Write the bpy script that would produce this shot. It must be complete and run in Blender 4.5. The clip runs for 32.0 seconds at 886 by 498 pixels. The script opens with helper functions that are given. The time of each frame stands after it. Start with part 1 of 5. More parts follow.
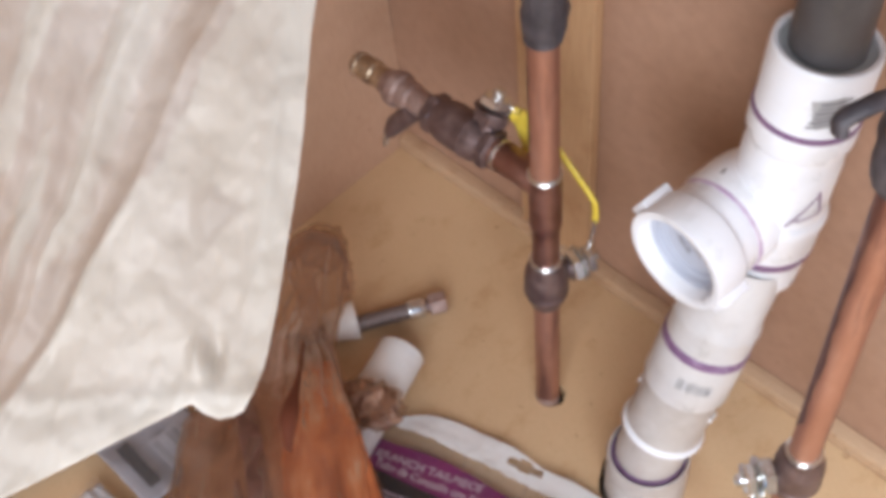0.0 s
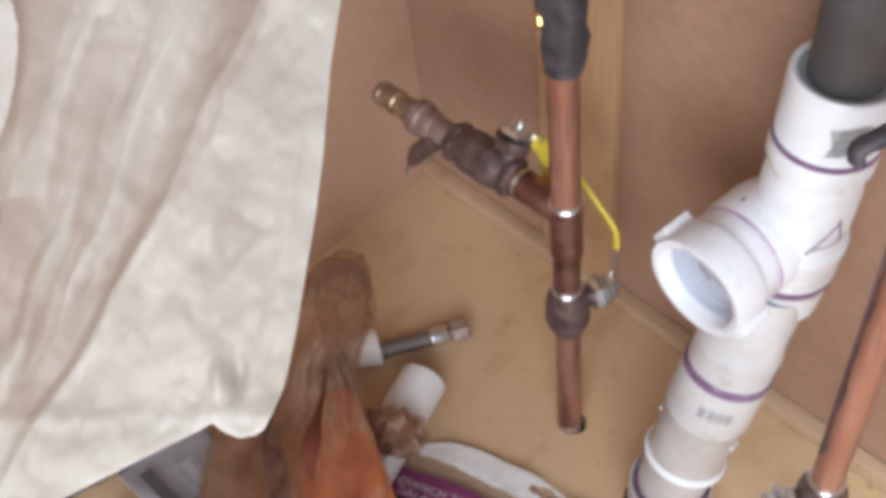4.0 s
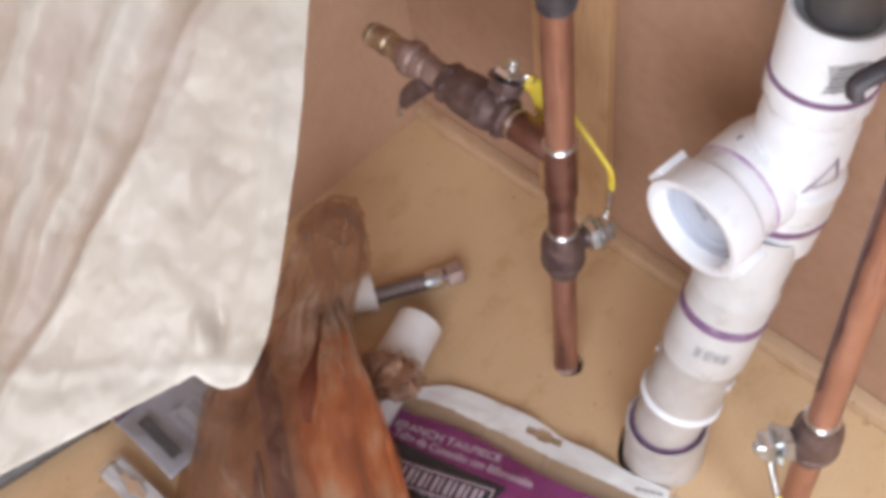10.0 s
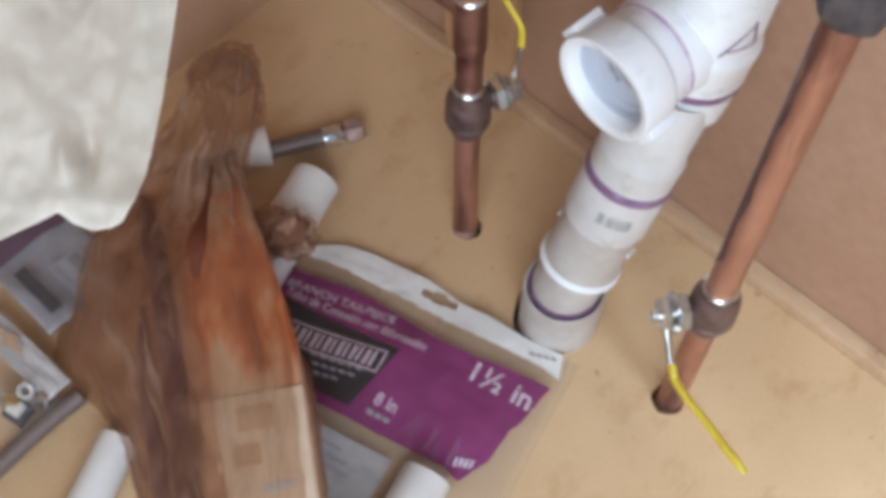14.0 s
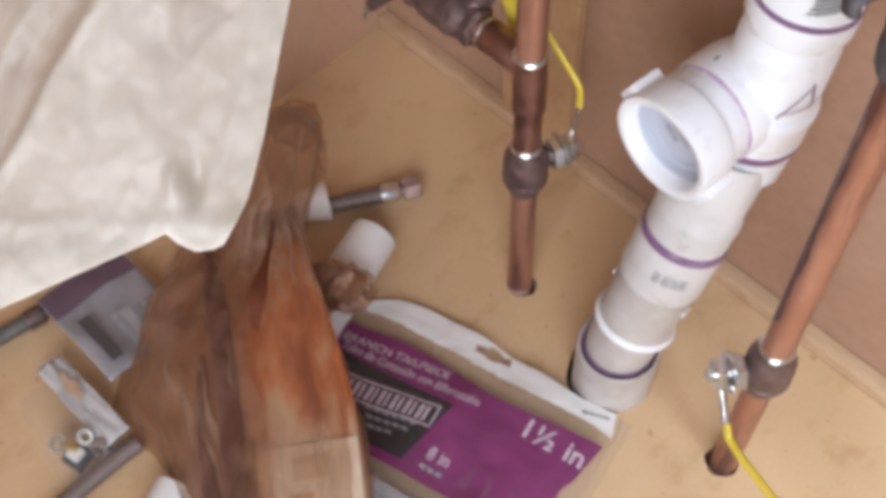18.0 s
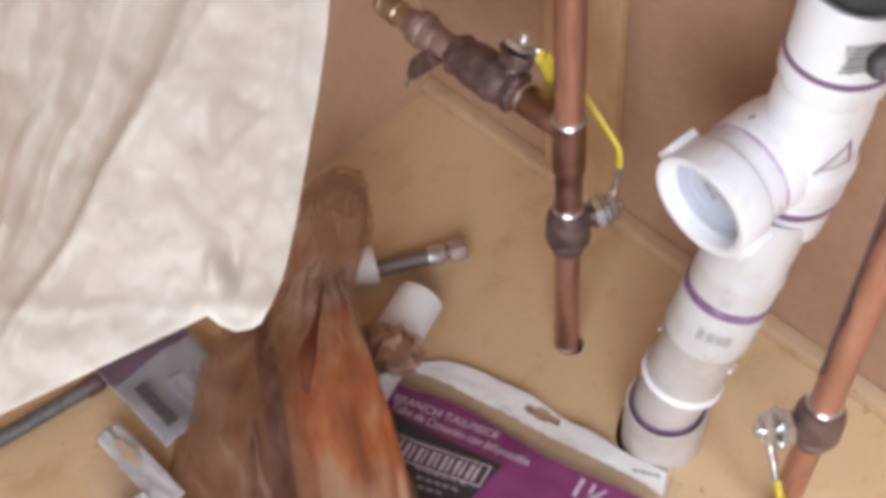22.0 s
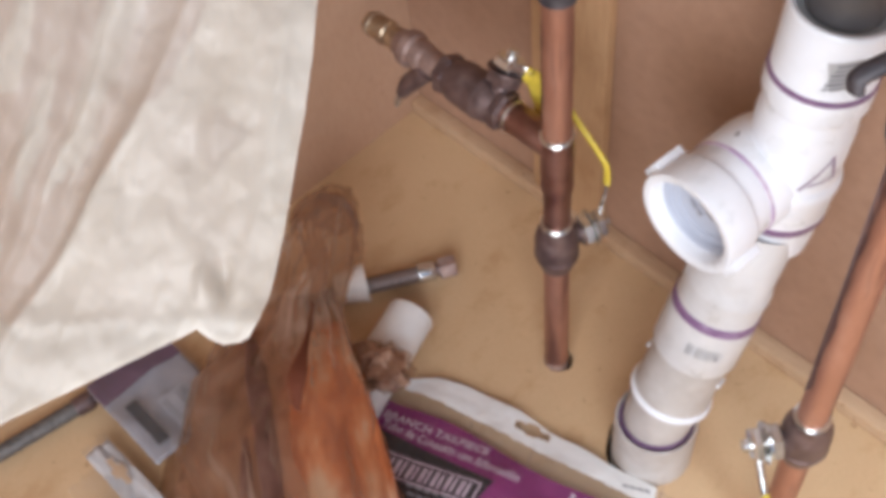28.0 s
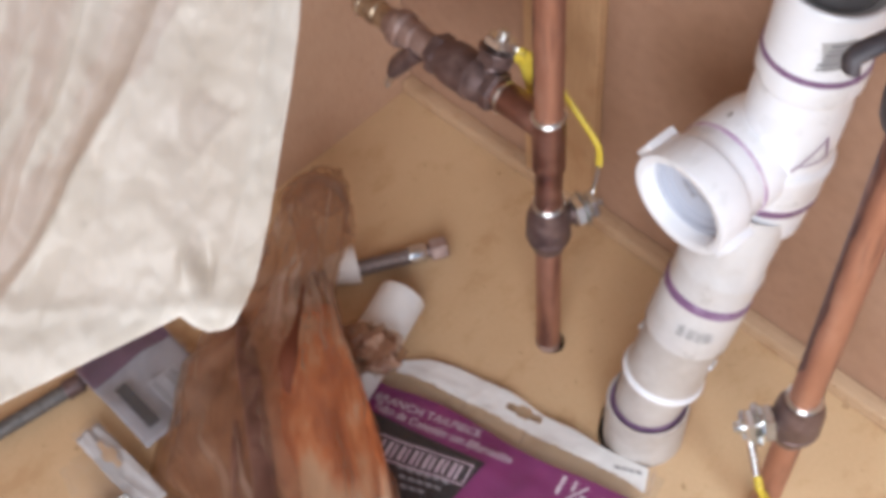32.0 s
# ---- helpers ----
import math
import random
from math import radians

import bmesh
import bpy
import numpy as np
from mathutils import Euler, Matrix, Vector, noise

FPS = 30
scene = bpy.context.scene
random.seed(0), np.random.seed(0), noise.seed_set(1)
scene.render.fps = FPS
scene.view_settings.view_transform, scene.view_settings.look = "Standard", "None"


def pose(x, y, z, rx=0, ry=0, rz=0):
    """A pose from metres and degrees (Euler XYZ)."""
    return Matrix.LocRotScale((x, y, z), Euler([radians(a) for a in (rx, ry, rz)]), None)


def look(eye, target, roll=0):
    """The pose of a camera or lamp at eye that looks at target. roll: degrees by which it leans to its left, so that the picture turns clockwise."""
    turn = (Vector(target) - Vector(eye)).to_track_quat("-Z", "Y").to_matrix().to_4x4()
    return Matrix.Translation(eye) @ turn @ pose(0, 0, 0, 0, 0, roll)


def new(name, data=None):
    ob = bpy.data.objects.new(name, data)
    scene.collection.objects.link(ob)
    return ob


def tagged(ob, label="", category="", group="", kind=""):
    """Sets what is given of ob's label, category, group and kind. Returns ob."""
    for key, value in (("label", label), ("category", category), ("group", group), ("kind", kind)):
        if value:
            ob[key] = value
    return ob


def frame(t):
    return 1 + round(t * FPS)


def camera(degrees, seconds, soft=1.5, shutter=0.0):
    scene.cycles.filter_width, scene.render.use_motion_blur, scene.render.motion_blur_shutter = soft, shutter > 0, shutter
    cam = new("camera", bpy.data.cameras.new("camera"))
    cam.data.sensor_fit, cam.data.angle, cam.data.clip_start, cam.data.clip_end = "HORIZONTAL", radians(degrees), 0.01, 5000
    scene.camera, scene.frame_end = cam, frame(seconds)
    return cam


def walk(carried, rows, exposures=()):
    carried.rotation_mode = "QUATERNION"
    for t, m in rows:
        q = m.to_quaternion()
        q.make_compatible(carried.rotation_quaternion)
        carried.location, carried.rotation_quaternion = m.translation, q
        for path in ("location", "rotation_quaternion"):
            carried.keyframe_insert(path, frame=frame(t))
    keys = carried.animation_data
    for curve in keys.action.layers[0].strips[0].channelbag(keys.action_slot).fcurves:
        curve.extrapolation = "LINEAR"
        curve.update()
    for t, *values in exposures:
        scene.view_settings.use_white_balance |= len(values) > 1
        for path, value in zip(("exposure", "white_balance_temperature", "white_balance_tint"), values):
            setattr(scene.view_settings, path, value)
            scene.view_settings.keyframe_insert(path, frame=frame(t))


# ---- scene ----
cam = camera(42.9, 32.0, soft=4.9)
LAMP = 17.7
PATH = [
    (0, (-0.005, 0.0, 0.692), (-0.95, 0.785, -0.886), -7.5),
    (0.5, (-0.008, 0.003, 0.685), (-0.887, 0.771, -0.939), -6.5),
    (1, (-0.009, 0.004, 0.682), (-0.855, 0.746, -0.971), -6.3),
    (1.5, (-0.012, 0.004, 0.679), (-0.82, 0.746, -0.994), -5.0),
    (2, (-0.005, -0.001, 0.691), (-0.931, 0.795, -0.892), -6.7),
    (2.5, (-0.002, -0.004, 0.695), (-0.986, 0.818, -0.84), -7.2),
    (3, (-0.001, -0.005, 0.696), (-1.033, 0.809, -0.811), -8.4),
    (3.5, (-0.001, -0.003, 0.696), (-1.019, 0.796, -0.829), -8.5),
    (5.5, (-0.003, 0.0, 0.692), (-0.977, 0.768, -0.877), -8.7),
    (6, (-0.002, 0.0, 0.693), (-0.967, 0.761, -0.885), -8.8),
    (6.5, (-0.003, 0.0, 0.691), (-0.962, 0.754, -0.894), -9.0),
    (7, (-0.003, 0.001, 0.693), (-0.957, 0.745, -0.899), -9.2),
    (7.5, (-0.003, 0.001, 0.692), (-0.957, 0.739, -0.903), -9.5),
    (8, (-0.003, 0.001, 0.692), (-0.955, 0.735, -0.907), -9.6),
    (8.5, (-0.003, 0.001, 0.692), (-0.952, 0.736, -0.908), -9.6),
    (9, (-0.003, 0.001, 0.692), (-0.951, 0.735, -0.909), -9.7),
    (9.5, (-0.003, 0.001, 0.693), (-0.95, 0.731, -0.911), -9.9),
    (10, (-0.003, 0.002, 0.691), (-0.948, 0.73, -0.914), -9.8),
    (10.5, (-0.004, 0.002, 0.69), (-0.946, 0.726, -0.919), -10.0),
    (11, (-0.005, 0.002, 0.689), (-0.934, 0.722, -0.928), -9.6),
    (11.5, (-0.005, 0.003, 0.688), (-0.91, 0.723, -0.944), -8.9),
    (12, (-0.007, 0.002, 0.683), (-0.875, 0.728, -0.966), -7.3),
    (12.5, (-0.014, 0.004, 0.667), (-0.702, 0.739, -1.061), 0.2),
    (13, (-0.014, 0.004, 0.667), (-0.669, 0.713, -1.085), 0.9),
    (13.5, (-0.015, 0.004, 0.668), (-0.693, 0.707, -1.077), -0.6),
    (14, (-0.014, 0.006, 0.669), (-0.688, 0.714, -1.076), -0.4),
    (14.5, (-0.0142, 0.016, 0.674), (-0.6864, 0.7572, -1.0581), -2.9),
    (15, (-0.0135, 0.02, 0.6779), (-0.6804, 0.7752, -1.0489), -4.9),
    (15.5, (-0.0113, 0.0191, 0.6851), (-0.7488, 0.7969, -1.0032), -7.5),
    (17.5, (-0.011, 0.002, 0.677), (-0.798, 0.761, -0.997), -4.3),
    (18, (-0.011, -0.003, 0.674), (-0.814, 0.714, -1.011), -3.3),
    (18.5, (-0.003, -0.005, 0.689), (-0.961, 0.739, -0.901), -7.5),
    (19, (-0.003, -0.004, 0.688), (-0.967, 0.74, -0.898), -7.7),
    (19.5, (-0.003, -0.004, 0.688), (-0.964, 0.734, -0.903), -8.0),
    (20, (-0.003, -0.004, 0.688), (-0.964, 0.725, -0.908), -8.5),
    (20.5, (-0.003, -0.003, 0.688), (-0.956, 0.721, -0.915), -8.5),
    (21, (-0.003, -0.003, 0.687), (-0.95, 0.721, -0.918), -8.4),
    (21.5, (-0.004, -0.003, 0.686), (-0.946, 0.717, -0.925), -8.4),
    (22, (-0.005, -0.002, 0.684), (-0.931, 0.71, -0.939), -8.1),
    (22.5, (-0.004, -0.003, 0.686), (-0.93, 0.714, -0.936), -7.9),
    (23, (-0.003, -0.003, 0.687), (-0.947, 0.722, -0.92), -8.4),
    (23.5, (-0.003, -0.002, 0.686), (-0.933, 0.721, -0.93), -8.1),
    (24, (-0.004, -0.002, 0.685), (-0.923, 0.72, -0.938), -7.9),
    (24.5, (-0.002, -0.003, 0.689), (-0.948, 0.732, -0.912), -8.2),
    (26.5, (-0.002, -0.003, 0.688), (-0.951, 0.74, -0.908), -8.1),
    (27, (-0.002, -0.002, 0.688), (-0.937, 0.74, -0.916), -7.7),
    (27.5, (-0.002, -0.003, 0.687), (-0.935, 0.739, -0.918), -7.7),
    (28, (-0.002, -0.003, 0.687), (-0.935, 0.739, -0.919), -7.6),
    (28.5, (-0.002, -0.003, 0.688), (-0.936, 0.735, -0.92), -7.9),
    (29, (-0.003, -0.002, 0.687), (-0.935, 0.734, -0.922), -7.9),
    (29.5, (-0.003, -0.002, 0.686), (-0.933, 0.733, -0.925), -7.9),
    (30, (-0.003, -0.002, 0.686), (-0.927, 0.731, -0.929), -7.8),
    (30.5, (-0.003, -0.002, 0.685), (-0.917, 0.732, -0.936), -7.5),
    (31, (-0.003, -0.002, 0.685), (-0.913, 0.731, -0.938), -7.3),
    (31.5, (-0.004, -0.002, 0.685), (-0.909, 0.732, -0.941), -7.2),
    (32, (-0.004, -0.001, 0.684), (-0.908, 0.731, -0.943), -7.3),
]
walk(cam, [(t, look(eye, target, roll)) for t, eye, target, roll in PATH],
     exposures=[(0.0, 0.0, 6440, 10), (1.6, 0.0, 6440, 10), (2.6, -0.08, 6230, 8), (3.5, -0.08, 6280, 8), (6.0, 0.0, 6450, 10), (10.5, 0.0, 6470, 10), (12.0, -0.10, 6500, 10), (12.7, -0.26, 6180, 6), (14.0, -0.26, 6050, 3), (15.5, -0.22, 6000, 2), (18.0, -0.10, 6450, 10), (19.0, 0.0, 6500, 10), (22.0, -0.03, 6480, 10), (32.0, -0.04, 6480, 10)])
# ---- light ----
world = bpy.data.worlds.new("world")
scene.world = world
world.use_nodes = True
wn = world.node_tree
sky = wn.nodes.new("ShaderNodeTexSky")
sky.sky_type, sky.sun_disc = "NISHITA", False
sky.sun_elevation, sky.sun_rotation = radians(67), radians(108)
wn.links.new(sky.outputs[0], wn.nodes["Background"].inputs[0])
wn.nodes["Background"].inputs[1].default_value = 0.1


def area_lamp(name, eye, target, sx, sy, watts, colour):
    lamp = bpy.data.lights.new(name, "AREA")
    lamp.shape, lamp.size, lamp.size_y, lamp.energy, lamp.color = "RECTANGLE", sx, sy, watts, colour
    ob = new(name, lamp)
    ob.matrix_world = look(eye, target)
    return ob


# area light added for daylight, set in an invented opening beyond the cabinet
area_lamp("added_side_light", (0.425, -0.57, 0.76), (-0.15, 0.21, 0.20), 0.80, 0.80, LAMP, (0.925, 0.95, 1.02))
# soft high skylight added for the front floor, cut by the invented opening's head
high = bpy.data.lights.new("high_daylight", "SUN")
high.energy, high.angle, high.color = 3.3, radians(14), (0.76, 0.90, 1.0)
new("high_daylight", high).matrix_world = look((0.36, -0.12, 0.92), (0, 0, 0))


# ---- materials ----
def material(name, base=(0.5, 0.5, 0.5), rough=0.5, metal=0.0):
    m = bpy.data.materials.new(name)
    m.use_nodes = True
    b = m.node_tree.nodes["Principled BSDF"]
    b.inputs["Base Color"].default_value = (*base, 1)
    b.inputs["Roughness"].default_value = rough
    b.inputs["Metallic"].default_value = metal
    return m


def node(m, kind, **values):
    n = m.node_tree.nodes.new(kind)
    for key, value in values.items():
        n.inputs[key.replace("_", " ")].default_value = value
    return n


def shader(m):
    return m.node_tree.nodes["Principled BSDF"]


def noise_tex(m, scale, detail=4.0, rough=0.55, stretch=(1, 1, 1)):
    co = node(m, "ShaderNodeTexCoord")
    mp = node(m, "ShaderNodeMapping")
    mp.inputs["Scale"].default_value = stretch
    n = node(m, "ShaderNodeTexNoise", Scale=scale, Detail=detail, Roughness=rough)
    m.node_tree.links.new(co.outputs["Object"], mp.inputs["Vector"])
    m.node_tree.links.new(mp.outputs[0], n.inputs["Vector"])
    return n.outputs["Fac"]


def ramp(m, fac, stops):
    r = node(m, "ShaderNodeValToRGB")
    while len(r.color_ramp.elements) < len(stops):
        r.color_ramp.elements.new(0.5)
    for e, (at, c) in zip(r.color_ramp.elements, stops):
        e.position, e.color = at, (*c, 1)
    m.node_tree.links.new(fac, r.inputs[0])
    return r.outputs[0]


def mix(m, fac, a, b, mode="MIX"):
    n = m.node_tree.nodes.new("ShaderNodeMix")
    n.data_type, n.blend_type = "RGBA", mode
    for sock, value in ((n.inputs[0], fac), (n.inputs[6], a), (n.inputs[7], b)):
        if isinstance(value, (int, float)):
            sock.default_value = value
        elif isinstance(value, tuple):
            sock.default_value = (*value, 1)
        else:
            m.node_tree.links.new(value, sock)
    return n.outputs[2]


def colour(m, out):
    m.node_tree.links.new(out, shader(m).inputs["Base Color"])


def relief(m, fac, strength, distance=0.001):
    b = node(m, "ShaderNodeBump", Strength=strength, Distance=distance)
    m.node_tree.links.new(fac, b.inputs["Height"])
    m.node_tree.links.new(b.outputs[0], shader(m).inputs["Normal"])


def rough_from(m, fac, low, high):
    r = ramp(m, fac, [(0.3, (low,) * 3), (0.7, (high,) * 3)])
    m.node_tree.links.new(r, shader(m).inputs["Roughness"])


def board(name, dark, mid, light, grain=(1, 1, 1), rough=0.6, marks=1.0):
    m = material(name, mid, rough)
    fine = noise_tex(m, 420, 5, 0.7, grain)
    broad = noise_tex(m, 9, 3, 0.5)
    c = ramp(m, fine, [(0.25, dark), (0.5, mid), (0.78, light)])
    stain = ramp(m, broad, [(0.32, (0.84, 0.8, 0.76)), (0.62, (1, 1, 1))])
    specks = ramp(m, noise_tex(m, 120, 3, 0.5), [(0.24, (0.62, 0.54, 0.48)), (0.32, (1, 1, 1))])
    scuff = ramp(m, noise_tex(m, 34, 6, 0.68, (1, 0.6, 1)), [(0.34, (0.86, 0.80, 0.74)), (0.47, (1, 1, 1)), (0.62, (1, 1, 1)), (0.72, (1.05, 1.06, 1.07))])
    colour(m, mix(m, marks, mix(m, 0.85 * marks, mix(m, 0.75, c, stain, "MULTIPLY"), scuff, "MULTIPLY"), specks, "MULTIPLY"))
    relief(m, fine, 0.03 + 0.09 * marks, 0.0006)
    rough_from(m, broad, rough - 0.08, rough + 0.1)
    return m


M_FLOOR = board("particle_board", (0.585, 0.400, 0.232), (0.626, 0.435, 0.255), (0.668, 0.470, 0.283), rough=0.55)
M_WALL = board("brown_panel", (0.375, 0.222, 0.150), (0.418, 0.254, 0.171), (0.455, 0.280, 0.190), (0.25, 1, 0.25), 0.62, 0.3)
M_SIDE = board("side_panel", (0.455, 0.286, 0.192), (0.502, 0.320, 0.217), (0.54, 0.352, 0.238), (1, 1, 0.2), 0.6, 0.3)
M_TRIM = board("raw_batten", (0.497, 0.330, 0.208), (0.580, 0.405, 0.260), (0.642, 0.455, 0.302), (0.12, 1, 1), 0.65)
M_POST = board("raw_strip", (0.445, 0.265, 0.142), (0.538, 0.335, 0.180), (0.600, 0.385, 0.217), (1, 1, 0.08), 0.62)
M_ROOM = material("room_paint", (0.72, 0.70, 0.67), 0.8)
relief(M_ROOM, noise_tex(M_ROOM, 90), 0.15)
# near-black colour that paints the darkness below the pipe holes
M_HOLE = material("flat_black", (0.015, 0.012, 0.01), 0.9)

M_COPPER = material("tarnished_copper", (0.6, 0.28, 0.18), 0.42, 1.0)
cop = noise_tex(M_COPPER, 60, 5, 0.6, (1, 1, 0.35))
spot = noise_tex(M_COPPER, 46, 4, 0.6, (1, 1, 0.14))
colour(M_COPPER, mix(M_COPPER, ramp(M_COPPER, spot, [(0.5, (0, 0, 0)), (0.63, (0.9, 0.9, 0.9))]),
                     ramp(M_COPPER, cop, [(0.3, (0.40, 0.20, 0.145)), (0.55, (0.51, 0.275, 0.20)), (0.75, (0.60, 0.365, 0.275))]),
                     (0.16, 0.075, 0.07)))
rough_from(M_COPPER, cop, 0.42, 0.62)
shader(M_COPPER).inputs["Metallic"].default_value = 0.82
M_DARK_COPPER = material("dark_copper", (0.14, 0.075, 0.075), 0.5, 0.6)
sta = noise_tex(M_DARK_COPPER, 120, 5, 0.65, (1, 1, 0.4))
colour(M_DARK_COPPER, ramp(M_DARK_COPPER, sta, [(0.3, (0.12, 0.062, 0.064)), (0.55, (0.21, 0.115, 0.10)), (0.75, (0.36, 0.19, 0.145))]))
relief(M_COPPER, cop, 0.08, 0.0004)

M_COPPER_OLD = material("fluxed_copper", (0.3, 0.16, 0.14), 0.5, 1.0)
old = noise_tex(M_COPPER_OLD, 70, 5, 0.65)
colour(M_COPPER_OLD, ramp(M_COPPER_OLD, old, [(0.3, (0.25, 0.138, 0.118)), (0.52, (0.34, 0.195, 0.165)), (0.75, (0.45, 0.27, 0.225))]))
rough_from(M_COPPER_OLD, old, 0.3, 0.6)
relief(M_COPPER_OLD, old, 0.2, 0.0006)

M_DULL = material("dull_brown_metal", (0.36, 0.25, 0.22), 0.5, 0.6)
dl = noise_tex(M_DULL, 90, 5, 0.6)
colour(M_DULL, ramp(M_DULL, dl, [(0.3, (0.25, 0.165, 0.145)), (0.55, (0.38, 0.27, 0.24)), (0.75, (0.52, 0.40, 0.36))]))
rough_from(M_DULL, dl, 0.35, 0.6)
relief(M_DULL, dl, 0.2, 0.0005)
M_VALVE = material("dark_valve_bronze", (0.16, 0.115, 0.11), 0.45, 0.75)
val = noise_tex(M_VALVE, 130, 5, 0.6)
colour(M_VALVE, ramp(M_VALVE, val, [(0.3, (0.13, 0.088, 0.086)), (0.6, (0.22, 0.155, 0.15)), (0.8, (0.31, 0.235, 0.215))]))
rough_from(M_VALVE, val, 0.36, 0.6)
relief(M_VALVE, val, 0.25, 0.0006)

M_SOLDER = material("bright_solder", (0.72, 0.70, 0.67), 0.28, 1.0)
relief(M_SOLDER, noise_tex(M_SOLDER, 300), 0.4, 0.0006)
M_STEEL = material("plated_steel", (0.62, 0.62, 0.6), 0.22, 0.94)
stl = noise_tex(M_STEEL, 140, 4)
colour(M_STEEL, ramp(M_STEEL, stl, [(0.3, (0.58, 0.58, 0.57)), (0.6, (0.78, 0.78, 0.77)), (0.8, (0.86, 0.86, 0.85))]))
relief(M_STEEL, stl, 0.1, 0.0004)
M_BRASS = material("brass", (0.75, 0.52, 0.18), 0.25, 1.0)
relief(M_BRASS, noise_tex(M_BRASS, 200), 0.15, 0.0004)
M_OUTLET = material("aged_brass", (0.46, 0.35, 0.24), 0.36, 0.9)
out_n = noise_tex(M_OUTLET, 160, 4)
colour(M_OUTLET, ramp(M_OUTLET, out_n, [(0.3, (0.26, 0.19, 0.14)), (0.6, (0.5, 0.39, 0.27)), (0.8, (0.62, 0.54, 0.42))]))
relief(M_OUTLET, out_n, 0.3, 0.0006)
M_YELLOW = material("yellow_vinyl", (0.72, 0.52, 0.035), 0.38)
yel = noise_tex(M_YELLOW, 120, 4)
colour(M_YELLOW, ramp(M_YELLOW, yel, [(0.2, (0.476, 0.340, 0.038)), (0.42, (0.704, 0.530, 0.057)), (0.8, (0.787, 0.620, 0.095))]))
worn = ramp(M_YELLOW, noise_tex(M_YELLOW, 150, 5, 0.7), [(0.33, (0.25, 0.22, 0.15)), (0.42, (1, 1, 1))])
colour(M_YELLOW, mix(M_YELLOW, 0.9, shader(M_YELLOW).inputs["Base Color"].links[0].from_socket, worn, "MULTIPLY"))
relief(M_YELLOW, yel, 0.12, 0.0005)

M_PVC = material("white_pvc", (0.8, 0.79, 0.78), 0.3)
pv = noise_tex(M_PVC, 45, 4)
colour(M_PVC, ramp(M_PVC, pv, [(0.3, (0.775, 0.785, 0.81)), (0.55, (0.835, 0.855, 0.90)), (0.8, (0.86, 0.88, 0.93))]))
rough_from(M_PVC, pv, 0.22, 0.42)
relief(M_PVC, noise_tex(M_PVC, 260), 0.05, 0.0004)
# white PVC again, greyer: the weaker light lower down is in the colour
M_PVC_MID = material("dimmed_pvc", (0.74, 0.73, 0.72), 0.34)
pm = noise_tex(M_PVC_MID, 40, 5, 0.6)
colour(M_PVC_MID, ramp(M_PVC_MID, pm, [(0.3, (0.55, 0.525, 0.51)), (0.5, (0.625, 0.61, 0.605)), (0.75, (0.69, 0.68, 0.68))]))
rough_from(M_PVC_MID, pm, 0.25, 0.46)
relief(M_PVC_MID, pm, 0.08, 0.0005)
# darker still for the dim light near the floor, mottled at random
M_PVC_LOW = material("dim_low_pvc", (0.68, 0.64, 0.61), 0.36)
po = noise_tex(M_PVC_LOW, 38, 5, 0.6)
colour(M_PVC_LOW, ramp(M_PVC_LOW, po, [(0.3, (0.40, 0.352, 0.32)), (0.5, (0.48, 0.44, 0.41)), (0.75, (0.58, 0.55, 0.53))]))
rough_from(M_PVC_LOW, po, 0.25, 0.48)
relief(M_PVC_LOW, po, 0.1, 0.0006)
M_PRIMER = material("purple_primer", (0.22, 0.09, 0.26), 0.4)
pr = noise_tex(M_PRIMER, 160, 4)
colour(M_PRIMER, ramp(M_PRIMER, pr, [(0.25, (0.34, 0.235, 0.36)), (0.5, (0.21, 0.11, 0.22)), (0.8, (0.15, 0.075, 0.165))]))
M_PRIMER_FAINT = material("faint_primer", (0.52, 0.40, 0.55), 0.4)
pf = noise_tex(M_PRIMER_FAINT, 120, 4)
colour(M_PRIMER_FAINT, ramp(M_PRIMER_FAINT, pf, [(0.3, (0.70, 0.64, 0.70)), (0.6, (0.46, 0.32, 0.5))]))
# black lifted to grey: the haze is in the colour, blotches are random
M_ABS = material("black_abs", (0.035, 0.033, 0.035), 0.38)
ab = noise_tex(M_ABS, 50, 5, 0.6)
colour(M_ABS, ramp(M_ABS, ab, [(0.3, (0.06, 0.056, 0.058)), (0.6, (0.09, 0.085, 0.087)), (0.82, (0.16, 0.152, 0.152))]))
rough_from(M_ABS, ab, 0.3, 0.55)
M_GREY = material("grey_gasket", (0.36, 0.39, 0.41), 0.5)
relief(M_GREY, noise_tex(M_GREY, 200), 0.15, 0.0004)
# rubber black also raised a little to hold the haze
M_RUBBER = material("black_rubber", (0.03, 0.027, 0.028), 0.55)
rub = noise_tex(M_RUBBER, 110, 4)
colour(M_RUBBER, ramp(M_RUBBER, rub, [(0.35, (0.038, 0.032, 0.038)), (0.7, (0.082, 0.072, 0.080))]))
relief(M_RUBBER, rub, 0.5, 0.001)
# blue-grey tint paints the recess shade onto the adapter's white disc
M_DISC = material("recess_shade_plastic", (0.45, 0.48, 0.56), 0.38)
relief(M_DISC, noise_tex(M_DISC, 180), 0.1, 0.0004)
M_STICKER = material("grey_sticker", (0.42, 0.42, 0.43), 0.45)
M_INK = material("grey_print", (0.2, 0.2, 0.215), 0.5)
M_INK_FAINT = material("faint_print", (0.52, 0.52, 0.55), 0.5)
M_INK_MID = material("mid_grey_print", (0.34, 0.34, 0.38), 0.5)
M_BLACK = material("black_card", (0.022, 0.018, 0.02), 0.35)
relief(M_BLACK, noise_tex(M_BLACK, 60), 0.1, 0.0006)
M_WHITE = material("white_card", (0.76, 0.75, 0.74), 0.42)
wc = noise_tex(M_WHITE, 40, 4)
